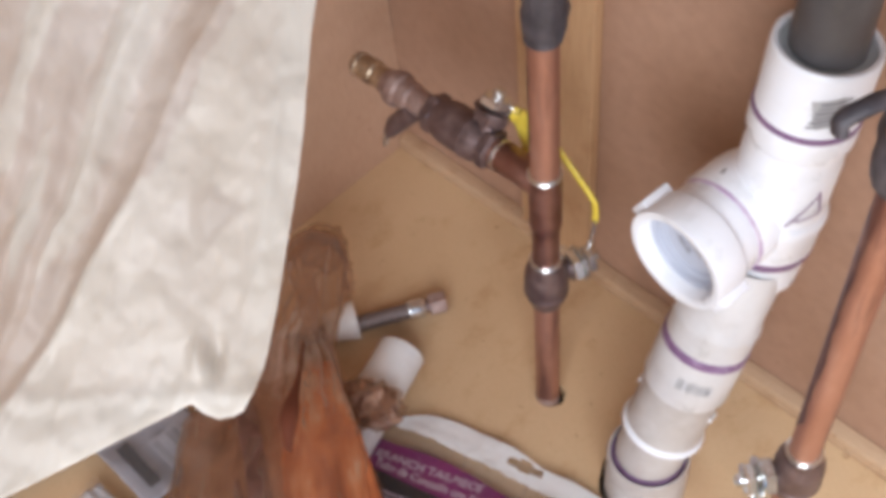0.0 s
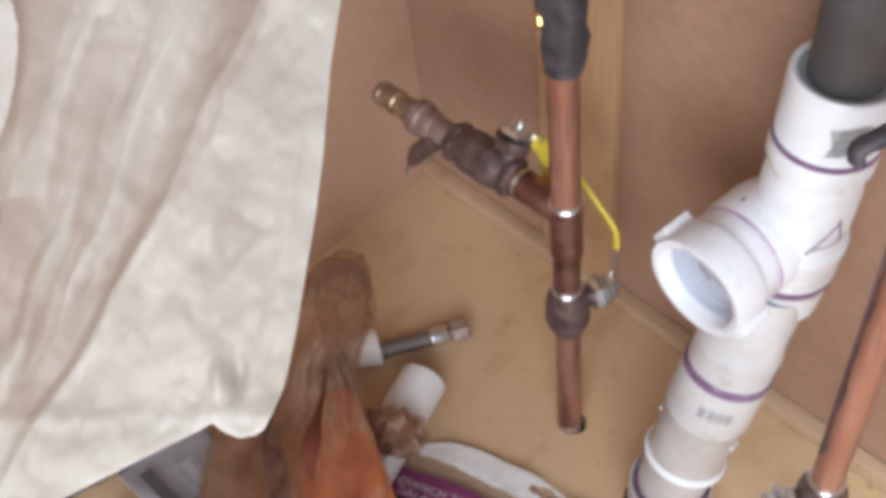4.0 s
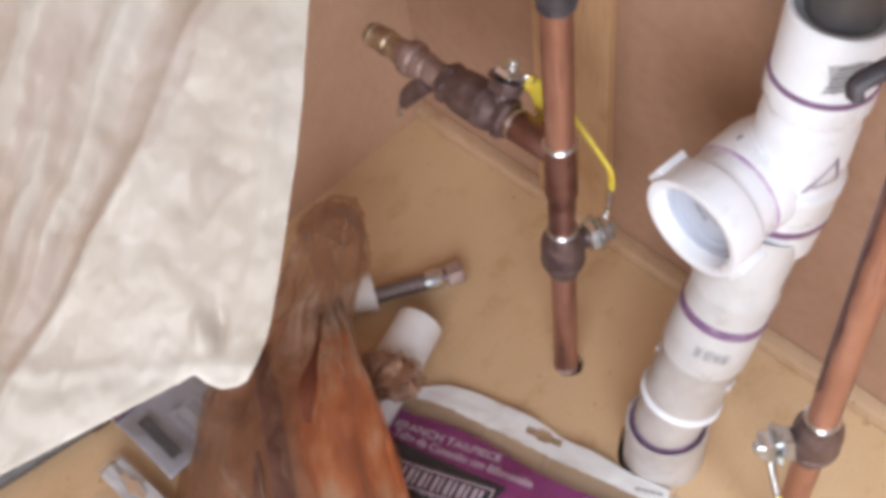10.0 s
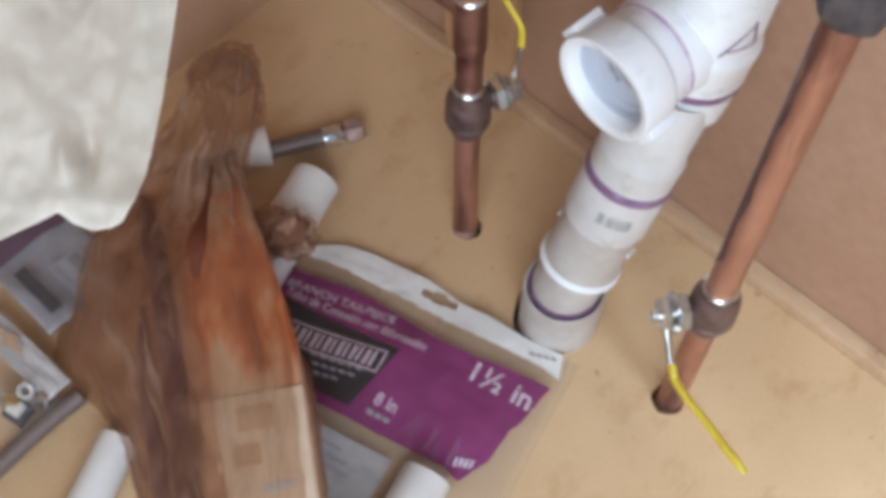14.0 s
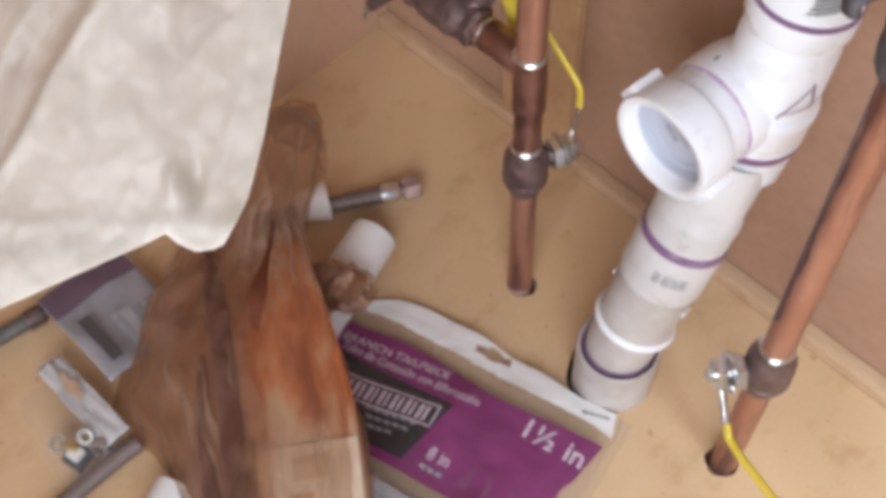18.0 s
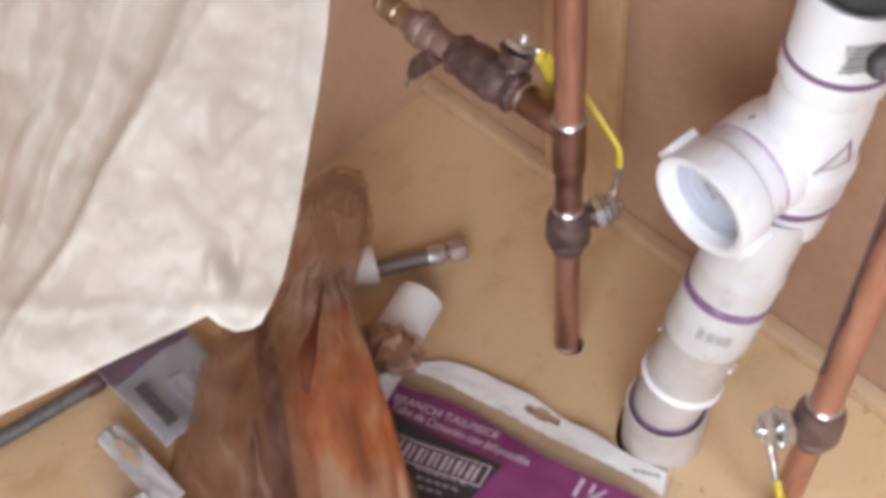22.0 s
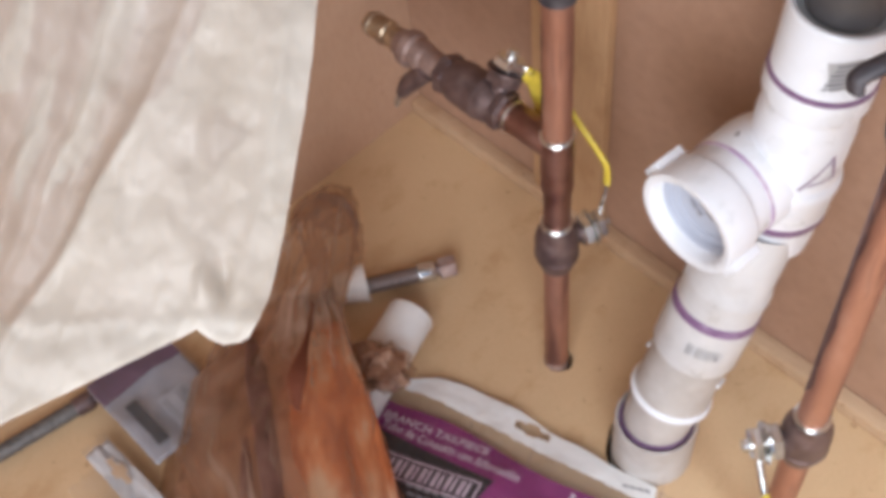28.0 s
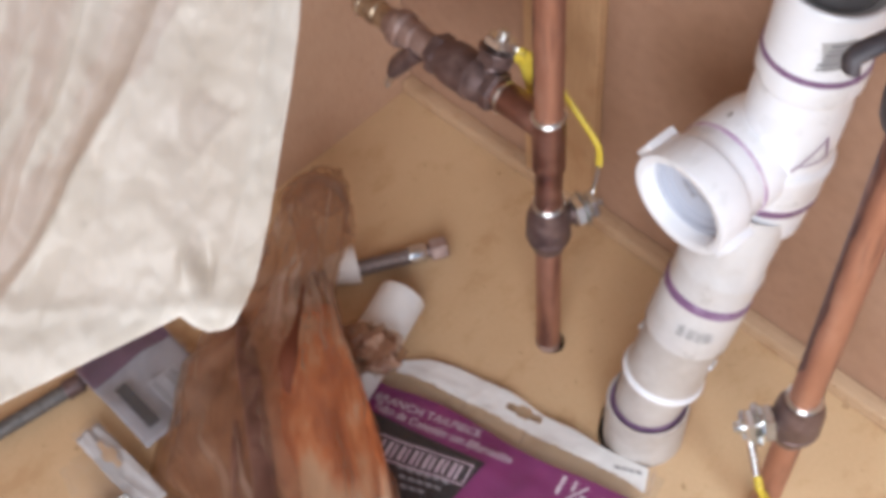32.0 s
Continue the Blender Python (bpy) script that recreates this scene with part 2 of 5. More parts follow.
colour(M_WHITE, ramp(M_WHITE, wc, [(0.3, (0.70, 0.68, 0.66)), (0.6, (0.78, 0.77, 0.76))]))
relief(M_WHITE, wc, 0.15, 0.001)
M_PURPLE = material("purple_card", (0.2, 0.018, 0.135), 0.3)
pc = noise_tex(M_PURPLE, 25, 4)
colour(M_PURPLE, ramp(M_PURPLE, pc, [(0.3, (0.171, 0.014, 0.104)), (0.6, (0.228, 0.022, 0.142))]))
relief(M_PURPLE, pc, 0.3, 0.002)
M_PINK = material("pale_pink_print", (0.60, 0.47, 0.56), 0.4)
pk = noise_tex(M_PINK, 300, 3)
colour(M_PINK, ramp(M_PINK, pk, [(0.3, (0.50, 0.36, 0.46)), (0.6, (0.66, 0.55, 0.63))]))
M_SILVER = material("grey_card", (0.36, 0.36, 0.40), 0.4)
sv = noise_tex(M_SILVER, 45, 4)
colour(M_SILVER, ramp(M_SILVER, sv, [(0.3, (0.24, 0.24, 0.27)), (0.65, (0.35, 0.35, 0.39))]))
# small pack card, darkened in its colour for the shade it lies in
M_LILAC = material("shaded_lilac_card", (0.5, 0.49, 0.54), 0.4)
li = noise_tex(M_LILAC, 60, 4)
colour(M_LILAC, ramp(M_LILAC, li, [(0.3, (0.22, 0.212, 0.236)), (0.65, (0.30, 0.29, 0.32))]))
# purple card again, dimmed: the small pack's shade is painted in
M_PLUM = material("shaded_purple_card", (0.12, 0.04, 0.095), 0.4)
plm = noise_tex(M_PLUM, 60, 4)
colour(M_PLUM, ramp(M_PLUM, plm, [(0.3, (0.060, 0.024, 0.050)), (0.65, (0.11, 0.046, 0.092))]))
M_INSERT = material("grey_insert_paper", (0.42, 0.41, 0.42), 0.45)
ins = noise_tex(M_INSERT, 90, 4)
colour(M_INSERT, ramp(M_INSERT, ins, [(0.3, (0.34, 0.33, 0.34)), (0.65, (0.46, 0.45, 0.46))]))
# white card again, greyed for the shade cast by bag and sheet
M_STRIP = material("shaded_white_strip", (0.36, 0.352, 0.36), 0.45)
sp = noise_tex(M_STRIP, 60, 4)
colour(M_STRIP, ramp(M_STRIP, sp, [(0.3, (0.45, 0.44, 0.45)), (0.65, (0.57, 0.56, 0.57))]))
M_BEIGE = material("beige_carton", (0.6, 0.45, 0.32), 0.55)
be = noise_tex(M_BEIGE, 60, 4)
colour(M_BEIGE, ramp(M_BEIGE, be, [(0.3, (0.70, 0.54, 0.40)), (0.65, (0.79, 0.64, 0.50))]))
M_TUBE = material("white_tube_plastic", (0.78, 0.78, 0.78), 0.35)
tb = noise_tex(M_TUBE, 40, 4)
colour(M_TUBE, ramp(M_TUBE, tb, [(0.3, (0.73, 0.72, 0.71)), (0.65, (0.8, 0.8, 0.8))]))
# dark hose sleeve; the shade under the hanging sheet is in its colour
M_SLEEVE = material("shaded_hose_sleeve", (0.09, 0.08, 0.075), 0.5)
slv = noise_tex(M_SLEEVE, 220, 4)
colour(M_SLEEVE, ramp(M_SLEEVE, slv, [(0.3, (0.06, 0.052, 0.048)), (0.65, (0.13, 0.118, 0.11))]))
relief(M_SLEEVE, slv, 0.3, 0.0006)
M_HOSE = material("braided_steel", (0.2, 0.18, 0.18), 0.52, 0.45)
br = M_HOSE.node_tree.nodes.new("ShaderNodeTexChecker")
br.inputs["Scale"].default_value = 900
hco = node(M_HOSE, "ShaderNodeTexCoord")
M_HOSE.node_tree.links.new(hco.outputs["Object"], br.inputs["Vector"])
br.inputs["Color1"].default_value, br.inputs["Color2"].default_value = (0.30, 0.24, 0.225, 1), (0.13, 0.10, 0.095, 1)
colour(M_HOSE, br.outputs[0])
relief(M_HOSE, br.outputs[1], 0.5, 0.0006)


def film_plastic(name, tint, through_tint, clear, lit, rough):
    """A thin plastic film: part gloss, part light passing through, part clear."""
    m = material(name, tint, rough)
    t = m.node_tree
    tr = node(m, "ShaderNodeBsdfTranslucent")
    tr.inputs[0].default_value = (*through_tint, 1)
    cl = node(m, "ShaderNodeBsdfTransparent")
    cl.inputs[0].default_value = (*through_tint, 1)
    a, b = node(m, "ShaderNodeMixShader"), node(m, "ShaderNodeMixShader")
    a.inputs[0].default_value, b.inputs[0].default_value = lit, clear
    t.links.new(shader(m).outputs[0], a.inputs[1])
    t.links.new(tr.outputs[0], a.inputs[2])
    t.links.new(a.outputs[0], b.inputs[1])
    t.links.new(cl.outputs[0], b.inputs[2])
    t.links.new(b.outputs[0], t.nodes["Material Output"].inputs["Surface"])
    return m, b.inputs[0]


M_SHEET, sheet_clear = film_plastic("milky_film", (0.66, 0.64, 0.61), (0.80, 0.77, 0.72), 0.30, 0.38, 0.34)
shn = noise_tex(M_SHEET, 42, 4, 0.5, (1.0, 0.33, 1))
M_SHEET.node_tree.nodes["Mapping"].inputs["Rotation"].default_value = (0, 0, radians(26))
blot = noise_tex(M_SHEET, 170, 5, 0.6, (1.0, 0.8, 1))
colour(M_SHEET, mix(M_SHEET, 0.5, ramp(M_SHEET, shn, [(0.30, (0.66, 0.60, 0.53)), (0.5, (0.745, 0.695, 0.635)), (0.68, (0.80, 0.765, 0.715))]),
                    ramp(M_SHEET, blot, [(0.30, (0.88, 0.87, 0.86)), (0.5, (0.97, 0.965, 0.96)), (0.66, (1, 1, 1))]), "MULTIPLY"))
relief(M_SHEET, mix(M_SHEET, 0.62, noise_tex(M_SHEET, 110, 4, 0.5, (1.0, 0.6, 1)), noise_tex(M_SHEET, 48, 2, 0.45, (1.0, 0.4, 1))), 0.20, 0.0022)
M_SHEET.node_tree.links.new(ramp(M_SHEET, shn, [(0.3, (0.60,) * 3), (0.52, (0.50,) * 3), (0.68, (0.42,) * 3)]), sheet_clear)
M_LAYER, layer_clear = film_plastic("milky_film_layer", (0.80, 0.765, 0.715), (0.86, 0.83, 0.78), 0.12, 0.36, 0.36)
lay_n = noise_tex(M_LAYER, 48, 3, 0.5)
colour(M_LAYER, ramp(M_LAYER, lay_n, [(0.3, (0.63, 0.575, 0.515)), (0.5, (0.70, 0.655, 0.60)), (0.7, (0.745, 0.71, 0.665))]))
M_LAYER.node_tree.links.new(ramp(M_LAYER, lay_n, [(0.3, (0.30,) * 3), (0.6, (0.06,) * 3)]), layer_clear)
relief(M_LAYER, lay_n, 0.12, 0.0016)
M_BAG, bag_clear = film_plastic("brown_film", (0.30, 0.19, 0.13), (0.965, 0.89, 0.82), 0.5, 0.35, 0.22)


def film_streaks(m, across, lengthwise, detail):
    """Noise drawn out along the bag, read from its own surface coordinates."""
    out = noise_tex(m, 1.0, detail, 0.6, (across, lengthwise, 1))
    co, mp = m.node_tree.nodes["Texture Coordinate"], m.node_tree.nodes["Mapping"]
    for nd in m.node_tree.nodes:
        if nd.type == "MAPPING":
            mp = nd
        elif nd.type == "TEX_COORD":
            co = nd
    m.node_tree.links.new(co.outputs["UV"], mp.inputs["Vector"])
    return out


shader(M_BAG).inputs["Specular IOR Level"].default_value = 0.85
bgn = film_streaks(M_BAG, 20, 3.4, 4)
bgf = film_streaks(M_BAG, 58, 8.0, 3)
# streaks in the colour stand for sheen and shade along the folds
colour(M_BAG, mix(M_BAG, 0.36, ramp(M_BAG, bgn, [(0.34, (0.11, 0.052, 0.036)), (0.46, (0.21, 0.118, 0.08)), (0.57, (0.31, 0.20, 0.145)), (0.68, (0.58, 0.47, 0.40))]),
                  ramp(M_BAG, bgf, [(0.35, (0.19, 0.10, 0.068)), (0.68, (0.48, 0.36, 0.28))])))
relief(M_BAG, mix(M_BAG, 0.3, bgn, bgf), 0.95, 0.006)
M_BAG.node_tree.links.new(ramp(M_BAG, bgn, [(0.34, (0.54,) * 3), (0.5, (0.75,) * 3), (0.66, (0.46,) * 3)]), bag_clear)
M_ORANGE = material("orange_print", (0.55, 0.22, 0.09), 0.5)
org = noise_tex(M_ORANGE, 40, 5, 0.6, (0.42, 1.35, 1))
for nd in M_ORANGE.node_tree.nodes:
    if nd.type == "MAPPING":
        nd.vector_type = "TEXTURE"
        nd.inputs["Rotation"].default_value = (0, 0, radians(-36.5))
        nd.inputs["Scale"].default_value = (2.4, 0.75, 1)
oco = node(M_ORANGE, "ShaderNodeTexCoord")
dot = M_ORANGE.node_tree.nodes.new("ShaderNodeVectorMath")
dot.operation = "DOT_PRODUCT"
dot.inputs[1].default_value = (7.8, -6.2, 0.0)
M_ORANGE.node_tree.links.new(oco.outputs["Object"], dot.inputs[0])
fade = M_ORANGE.node_tree.nodes.new("ShaderNodeMath")
fade.operation = "MULTIPLY_ADD"
fade.inputs[1].default_value = 1.5
M_ORANGE.node_tree.links.new(org, fade.inputs[0])
M_ORANGE.node_tree.links.new(dot.outputs["Value"], fade.inputs[2])
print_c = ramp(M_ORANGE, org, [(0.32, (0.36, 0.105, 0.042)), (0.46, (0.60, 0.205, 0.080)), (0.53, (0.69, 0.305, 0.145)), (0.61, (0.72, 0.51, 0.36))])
clamp_f = node(M_ORANGE, "ShaderNodeMapRange", From_Min=-2.22, From_Max=-1.80)
M_ORANGE.node_tree.links.new(fade.outputs[0], clamp_f.inputs[0])
colour(M_ORANGE, mix(M_ORANGE, clamp_f.outputs[0], print_c, (0.642, 0.460, 0.317)))
relief(M_ORANGE, org, 0.4, 0.002)
# darker brown film colour that holds the shadow inside the pinch
M_PINCH_SHADE = material("pinch_shade_film", (0.15, 0.045, 0.024), 0.6)
shader(M_PINCH_SHADE).inputs["Specular IOR Level"].default_value = 0.25
relief(M_PINCH_SHADE, noise_tex(M_PINCH_SHADE, 120, 4, 0.6), 0.6, 0.002)
M_EAR = material("crumpled_brown_film", (0.28, 0.17, 0.12), 0.36)
ear = noise_tex(M_EAR, 90, 4, 0.6)
colour(M_EAR, ramp(M_EAR, ear, [(0.3, (0.22, 0.108, 0.070)), (0.55, (0.35, 0.20, 0.135)), (0.75, (0.46, 0.30, 0.22))]))
relief(M_EAR, ear, 0.5, 0.002)
M_LINER, liner_clear = film_plastic("brown_film_inner", (0.20, 0.105, 0.07), (0.92, 0.80, 0.71), 0.46, 0.3, 0.3)
lin = noise_tex(M_LINER, 46, 4, 0.6)
colour(M_LINER, ramp(M_LINER, lin, [(0.32, (0.25, 0.128, 0.082)), (0.5, (0.39, 0.225, 0.147)), (0.66, (0.53, 0.345, 0.24))]))
relief(M_LINER, lin, 0.5, 0.003)
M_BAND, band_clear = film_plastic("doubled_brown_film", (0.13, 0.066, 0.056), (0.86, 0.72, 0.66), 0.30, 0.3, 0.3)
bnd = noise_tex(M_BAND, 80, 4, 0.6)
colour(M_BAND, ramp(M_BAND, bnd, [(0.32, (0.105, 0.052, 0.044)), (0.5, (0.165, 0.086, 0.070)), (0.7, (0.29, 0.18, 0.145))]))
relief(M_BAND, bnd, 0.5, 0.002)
M_CLEAR, clear_clear = film_plastic("clear_film", (0.55, 0.55, 0.56), (0.97, 0.965, 0.96), 0.89, 0.2, 0.10)
relief(M_CLEAR, noise_tex(M_CLEAR, 60, 4), 0.7, 0.004)
# whitish film for the painted glints on the pack
M_GLINT, glint_clear = film_plastic("glint_film", (0.70, 0.64, 0.72), (0.98, 0.97, 0.98), 0.93, 0.2, 0.2)
M_FRONT, front_clear = film_plastic("thin_clear_film", (0.6, 0.6, 0.62), (0.985, 0.98, 0.98), 0.955, 0.1, 0.08)
relief(M_FRONT, noise_tex(M_FRONT, 75, 4), 0.6, 0.003)


# ---- shaping ----
def part(name, bm, mat, parent=None, label="", smooth=True):
    me = bpy.data.meshes.new(name)
    bmesh.ops.recalc_face_normals(bm, faces=bm.faces)
    bm.to_mesh(me)
    bm.free()
    me.materials.append(mat)
    if smooth:
        for p in me.polygons:
            p.use_smooth = True
        me.set_sharp_from_angle(angle=radians(42))
    ob = new(name, me)
    if parent is not None:
        ob.parent = parent
    if label:
        tagged(ob, label)
    return ob


def thing(name, label, category, group="", at=(0, 0, 0)):
    ob = new(name)
    ob.location = at
    ob.empty_display_size = 0.02
    return tagged(ob, label, category, group)


def along(a, b):
    """The pose that puts the local z axis on the way from a to b."""
    a, b = Vector(a), Vector(b)
    return Matrix.Translation(a) @ (b - a).to_track_quat("Z", "Y").to_matrix().to_4x4()


def lathe(bm, profile, pose_m=Matrix(), seg=40):
    """Turns (radius, height) pairs about the local z axis; radius 0 closes an end."""
    rings = []
    for r, h in profile:
        if r <= 1e-6:
            rings.append([bm.verts.new(pose_m @ Vector((0, 0, h)))])
        else:
            rings.append([bm.verts.new(pose_m @ Vector((r * math.cos(2 * math.pi * i / seg), r * math.sin(2 * math.pi * i / seg), h))) for i in range(seg)])
    for a, b in zip(rings, rings[1:]):
        for i in range(seg):
            j = (i + 1) % seg
            if len(a) == 1 and len(b) > 1:
                bm.faces.new((a[0], b[i], b[j]))
            elif len(b) == 1 and len(a) > 1:
                bm.faces.new((a[i], b[0], a[j]))
            elif len(a) > 1:
                bm.faces.new((a[i], a[j], b[j], b[i]))
    return bm


def turned(profile, pose_m=Matrix(), seg=40):
    return lathe(bmesh.new(), profile, pose_m, seg)


def sweep(points, radius, seg=20, flat=1.0, side=None, caps=True, bm=None):
    """A tube along points; radius is a number or one per point; flat squeezes it across its side direction."""
    bm = bm or bmesh.new()
    pts = [Vector(p) for p in points]
    rad = radius if isinstance(radius, (list, tuple)) else [radius] * len(pts)
    prev, rings = None, []
    for k, p in enumerate(pts):
        d = (pts[min(k + 1, len(pts) - 1)] - pts[max(k - 1, 0)]).normalized()
        if prev is None:
            up = Vector(side) if side is not None else (Vector((0, 0, 1)) if abs(d.z) < 0.9 else Vector((1, 0, 0)))
        else:
            up = prev
        n = (up - d * up.dot(d)).normalized()
        prev, b = n, d.cross(n)
        rings.append([bm.verts.new(p + (n * math.cos(2 * math.pi * i / seg) * flat + b * math.sin(2 * math.pi * i / seg)) * rad[k]) for i in range(seg)])
    for a, b in zip(rings, rings[1:]):
        for i in range(seg):
            j = (i + 1) % seg
            bm.faces.new((a[i], a[j], b[j], b[i]))
    if caps:
        bm.faces.new(rings[0][::-1])
        bm.faces.new(rings[-1])
    return bm


def curve_points(ctrl, n=8):
    """A smooth line through control points."""
    c = [Vector(p) for p in ctrl]
    c = [c[0] * 2 - c[1]] + c + [c[-1] * 2 - c[-2]]
    out = []
    for k in range(1, len(c) - 2):
        for i in range(n):
            t = i / n
            out.append(0.5 * (2 * c[k] + (c[k + 1] - c[k - 1]) * t + (2 * c[k - 1] - 5 * c[k] + 4 * c[k + 1] - c[k + 2]) * t * t
                              + (3 * c[k] - c[k - 1] - 3 * c[k + 1] + c[k + 2]) * t ** 3))
    return out + [c[-2]]


def block(x0, x1, y0, y1, z0, z1, bevel=0.0, bm=None, m=Matrix()):
    bm = bm or bmesh.new()
    made = bmesh.ops.create_cube(bm, size=1.0, matrix=m @ Matrix.Translation(((x0 + x1) / 2, (y0 + y1) / 2, (z0 + z1) / 2)) @ Matrix.Diagonal((x1 - x0, y1 - y0, z1 - z0, 1)))
    if bevel > 0:
        edges = list({e for v in made["verts"] for e in v.link_edges})
        bmesh.ops.bevel(bm, geom=edges, offset=bevel, segments=2, profile=0.6, affect="EDGES")
    return bm


def hexagon(r, h0, h1, m, bm=None):
    """A hexagonal nut with chamfered ends."""
    return lathe(bm or bmesh.new(), [(0, h0), (r * 0.86, h0), (r, h0 + 0.0012), (r, h1 - 0.0012), (r * 0.86, h1), (0, h1)], m, 6)


def grid(fn, nu, nv):
    bm = bmesh.new()
    vs = [[bm.verts.new(fn(i / nu, j / nv)) for i in range(nu + 1)] for j in range(nv + 1)]
    for j in range(nv):
        for i in range(nu):
            bm.faces.new((vs[j][i], vs[j][i + 1], vs[j + 1][i + 1], vs[j + 1][i]))
    return bm


def wrinkle(p, scale, amount):
    return amount * noise.fractal(Vector(p) * scale, 0.9, 2.1, 4)


def words(text, size, shear=0.0):
    """A flat mesh of the built-in font, 1 unit of text height scaled to size, its corner at the origin."""
    cu = bpy.data.curves.new("lettering", "FONT")
    cu.body, cu.size, cu.shear, cu.offset = text, size, shear, 0.018
    cu.resolution_u = 3
    ob = bpy.data.objects.new("lettering", cu)
    scene.collection.objects.link(ob)
    dg = bpy.context.evaluated_depsgraph_get()
    me = bpy.data.meshes.new_from_object(ob.evaluated_get(dg))
    bm = bmesh.new()
    bm.from_mesh(me)
    bpy.data.objects.remove(ob)
    bpy.data.meshes.remove(me)
    bpy.data.curves.remove(cu)
    return bm


# ---- cabinet and room ----
WALL_Y, WALL_X, TRIM_Y = 0.409, -0.522, 0.397
HOLES = [(-0.2722, 0.3018, 0.0102), (-0.0942, 0.2955, 0.0106), (-0.1848, 0.2912, 0.0274)]


def floor_mesh():
    """The cabinet bottom with round holes for the pipes."""
    bm = bmesh.new()
    x0, x1, y0, y1, zb = WALL_X, 0.447, -0.26, WALL_Y, -0.016
    cells_x, cells_y = 24, 17
    # rows of quads, leaving out a square round each hole that a ring of quads fills
    squares = [(x, y, r, 0.04) for x, y, r in HOLES]
    xs = sorted({x0, x1} | {v for x, y, r, s in squares for v in (x - s, x + s)} | {x0 + (x1 - x0) * i / cells_x for i in range(1, cells_x)})
    ys = sorted({y0, y1} | {v for x, y, r, s in squares for v in (y - s, y + s)} | {y0 + (y1 - y0) * i / cells_y for i in range(1, cells_y)})
    for i in range(len(xs) - 1):
        for j in range(len(ys) - 1):
            cx, cy = (xs[i] + xs[i + 1]) / 2, (ys[j] + ys[j + 1]) / 2
            if any(abs(cx - x) < s and abs(cy - y) < s for x, y, r, s in squares):
                continue
            bm.faces.new([bm.verts.new((a, b, 0)) for a, b in ((xs[i], ys[j]), (xs[i + 1], ys[j]), (xs[i + 1], ys[j + 1]), (xs[i], ys[j + 1]))])
    for x, y, r, s in squares:
        n = 48
        outer, inner, low = [], [], []
        for k in range(n):
            a = 2 * math.pi * k / n
            c, d = math.cos(a), math.sin(a)
            f = s / max(abs(c), abs(d))
            rr = r * (1 + 0.03 * math.sin(5 * a + x * 40))
            outer.append(bm.verts.new((x + c * f, y + d * f, 0)))
            inner.append(bm.verts.new((x + c * rr, y + d * rr, 0)))
            low.append(bm.verts.new((x + c * rr, y + d * rr, zb)))
        for k in range(n):
            j = (k + 1) % n
            bm.faces.new((outer[k], outer[j], inner[j], inner[k]))
            bm.faces.new((inner[k], inner[j], low[j], low[k]))
    bmesh.ops.remove_doubles(bm, verts=bm.verts, dist=1e-5)
    return bm


tagged(part("floor", floor_mesh(), M_FLOOR, smooth=False), "tan particle board cabinet bottom with pipe holes and small stains", "floor", kind="structure")
# black slab below the holes, in place of their own shade
tagged(part("floor_dark_backing", block(WALL_X - 0.016, 0.447, -0.26, WALL_Y + 0.012, -0.04, -0.0165), M_HOLE, smooth=False), "black slab painted as the dark under the cabinet bottom", "cavity", kind="structure")
tagged(part("wall_north", block(WALL_X - 0.016, 0.447, WALL_Y, WALL_Y + 0.012, -0.0164, 0.86), M_WALL, smooth=False), "brown panel at the back of the cabinet", "wall", kind="structure")
tagged(part("wall_west", block(WALL_X - 0.016, WALL_X, -0.26, WALL_Y - 0.0005, -0.0164, 0.86), M_SIDE, smooth=False), "tan side panel of the cabinet", "wall", kind="structure")
tagged(part("trim", block(WALL_X + 0.0005, 0.4465, TRIM_Y, WALL_Y - 0.0003, 0.0003, 0.0125, 0.0012), M_TRIM), "narrow raw wood batten along the foot of the back panel", "trim", kind="structure")
tagged(part("trim_upright", block(-0.386, -0.322, WALL_Y - 0.009, WALL_Y - 0.0003, 0.0128, 0.85, 0.0012), M_POST), "upright raw wood strip over a joint of the back panel", "trim", kind="structure")

# unseen room added round the cabinet; its opening is invented to let light in
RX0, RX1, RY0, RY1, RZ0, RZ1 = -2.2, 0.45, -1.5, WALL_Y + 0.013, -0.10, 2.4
tagged(part("room_floor", block(RX0, RX1, RY0, RY1, RZ0 - 0.05, RZ0), M_FLOOR, smooth=False), "floor of the room", "floor", kind="structure")
tagged(part("ceiling", block(RX0, RX1, RY0, RY1, RZ1, RZ1 + 0.05), M_ROOM, smooth=False), "plain pale ceiling", "ceiling", kind="structure")
tagged(part("wall_room_north", block(RX0, RX1, RY1, RY1 + 0.08, RZ0, RZ1), M_ROOM, smooth=False), "plain pale room wall", "wall", kind="structure")
tagged(part("wall_room_west", block(RX0 - 0.08, RX0, RY0, RY1 + 0.08, RZ0, RZ1), M_ROOM, smooth=False), "plain pale room wall", "wall", kind="structure")
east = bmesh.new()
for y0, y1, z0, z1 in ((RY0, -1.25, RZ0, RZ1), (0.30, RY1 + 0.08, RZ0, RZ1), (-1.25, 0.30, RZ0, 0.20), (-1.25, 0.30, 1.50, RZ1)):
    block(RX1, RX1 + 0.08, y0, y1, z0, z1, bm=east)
tagged(part("wall_room_east", east, M_ROOM, smooth=False), "unseen room wall with an invented opening for the light", "wall", kind="structure")
tagged(part("wall_room_south", block(RX0, RX1, RY0 - 0.08, RY0, RZ0, RZ1), M_ROOM, smooth=False), "plain pale room wall", "wall", kind="structure")

# ---- copper supply pipes with ball valves ----
PIPE_R = 0.0080


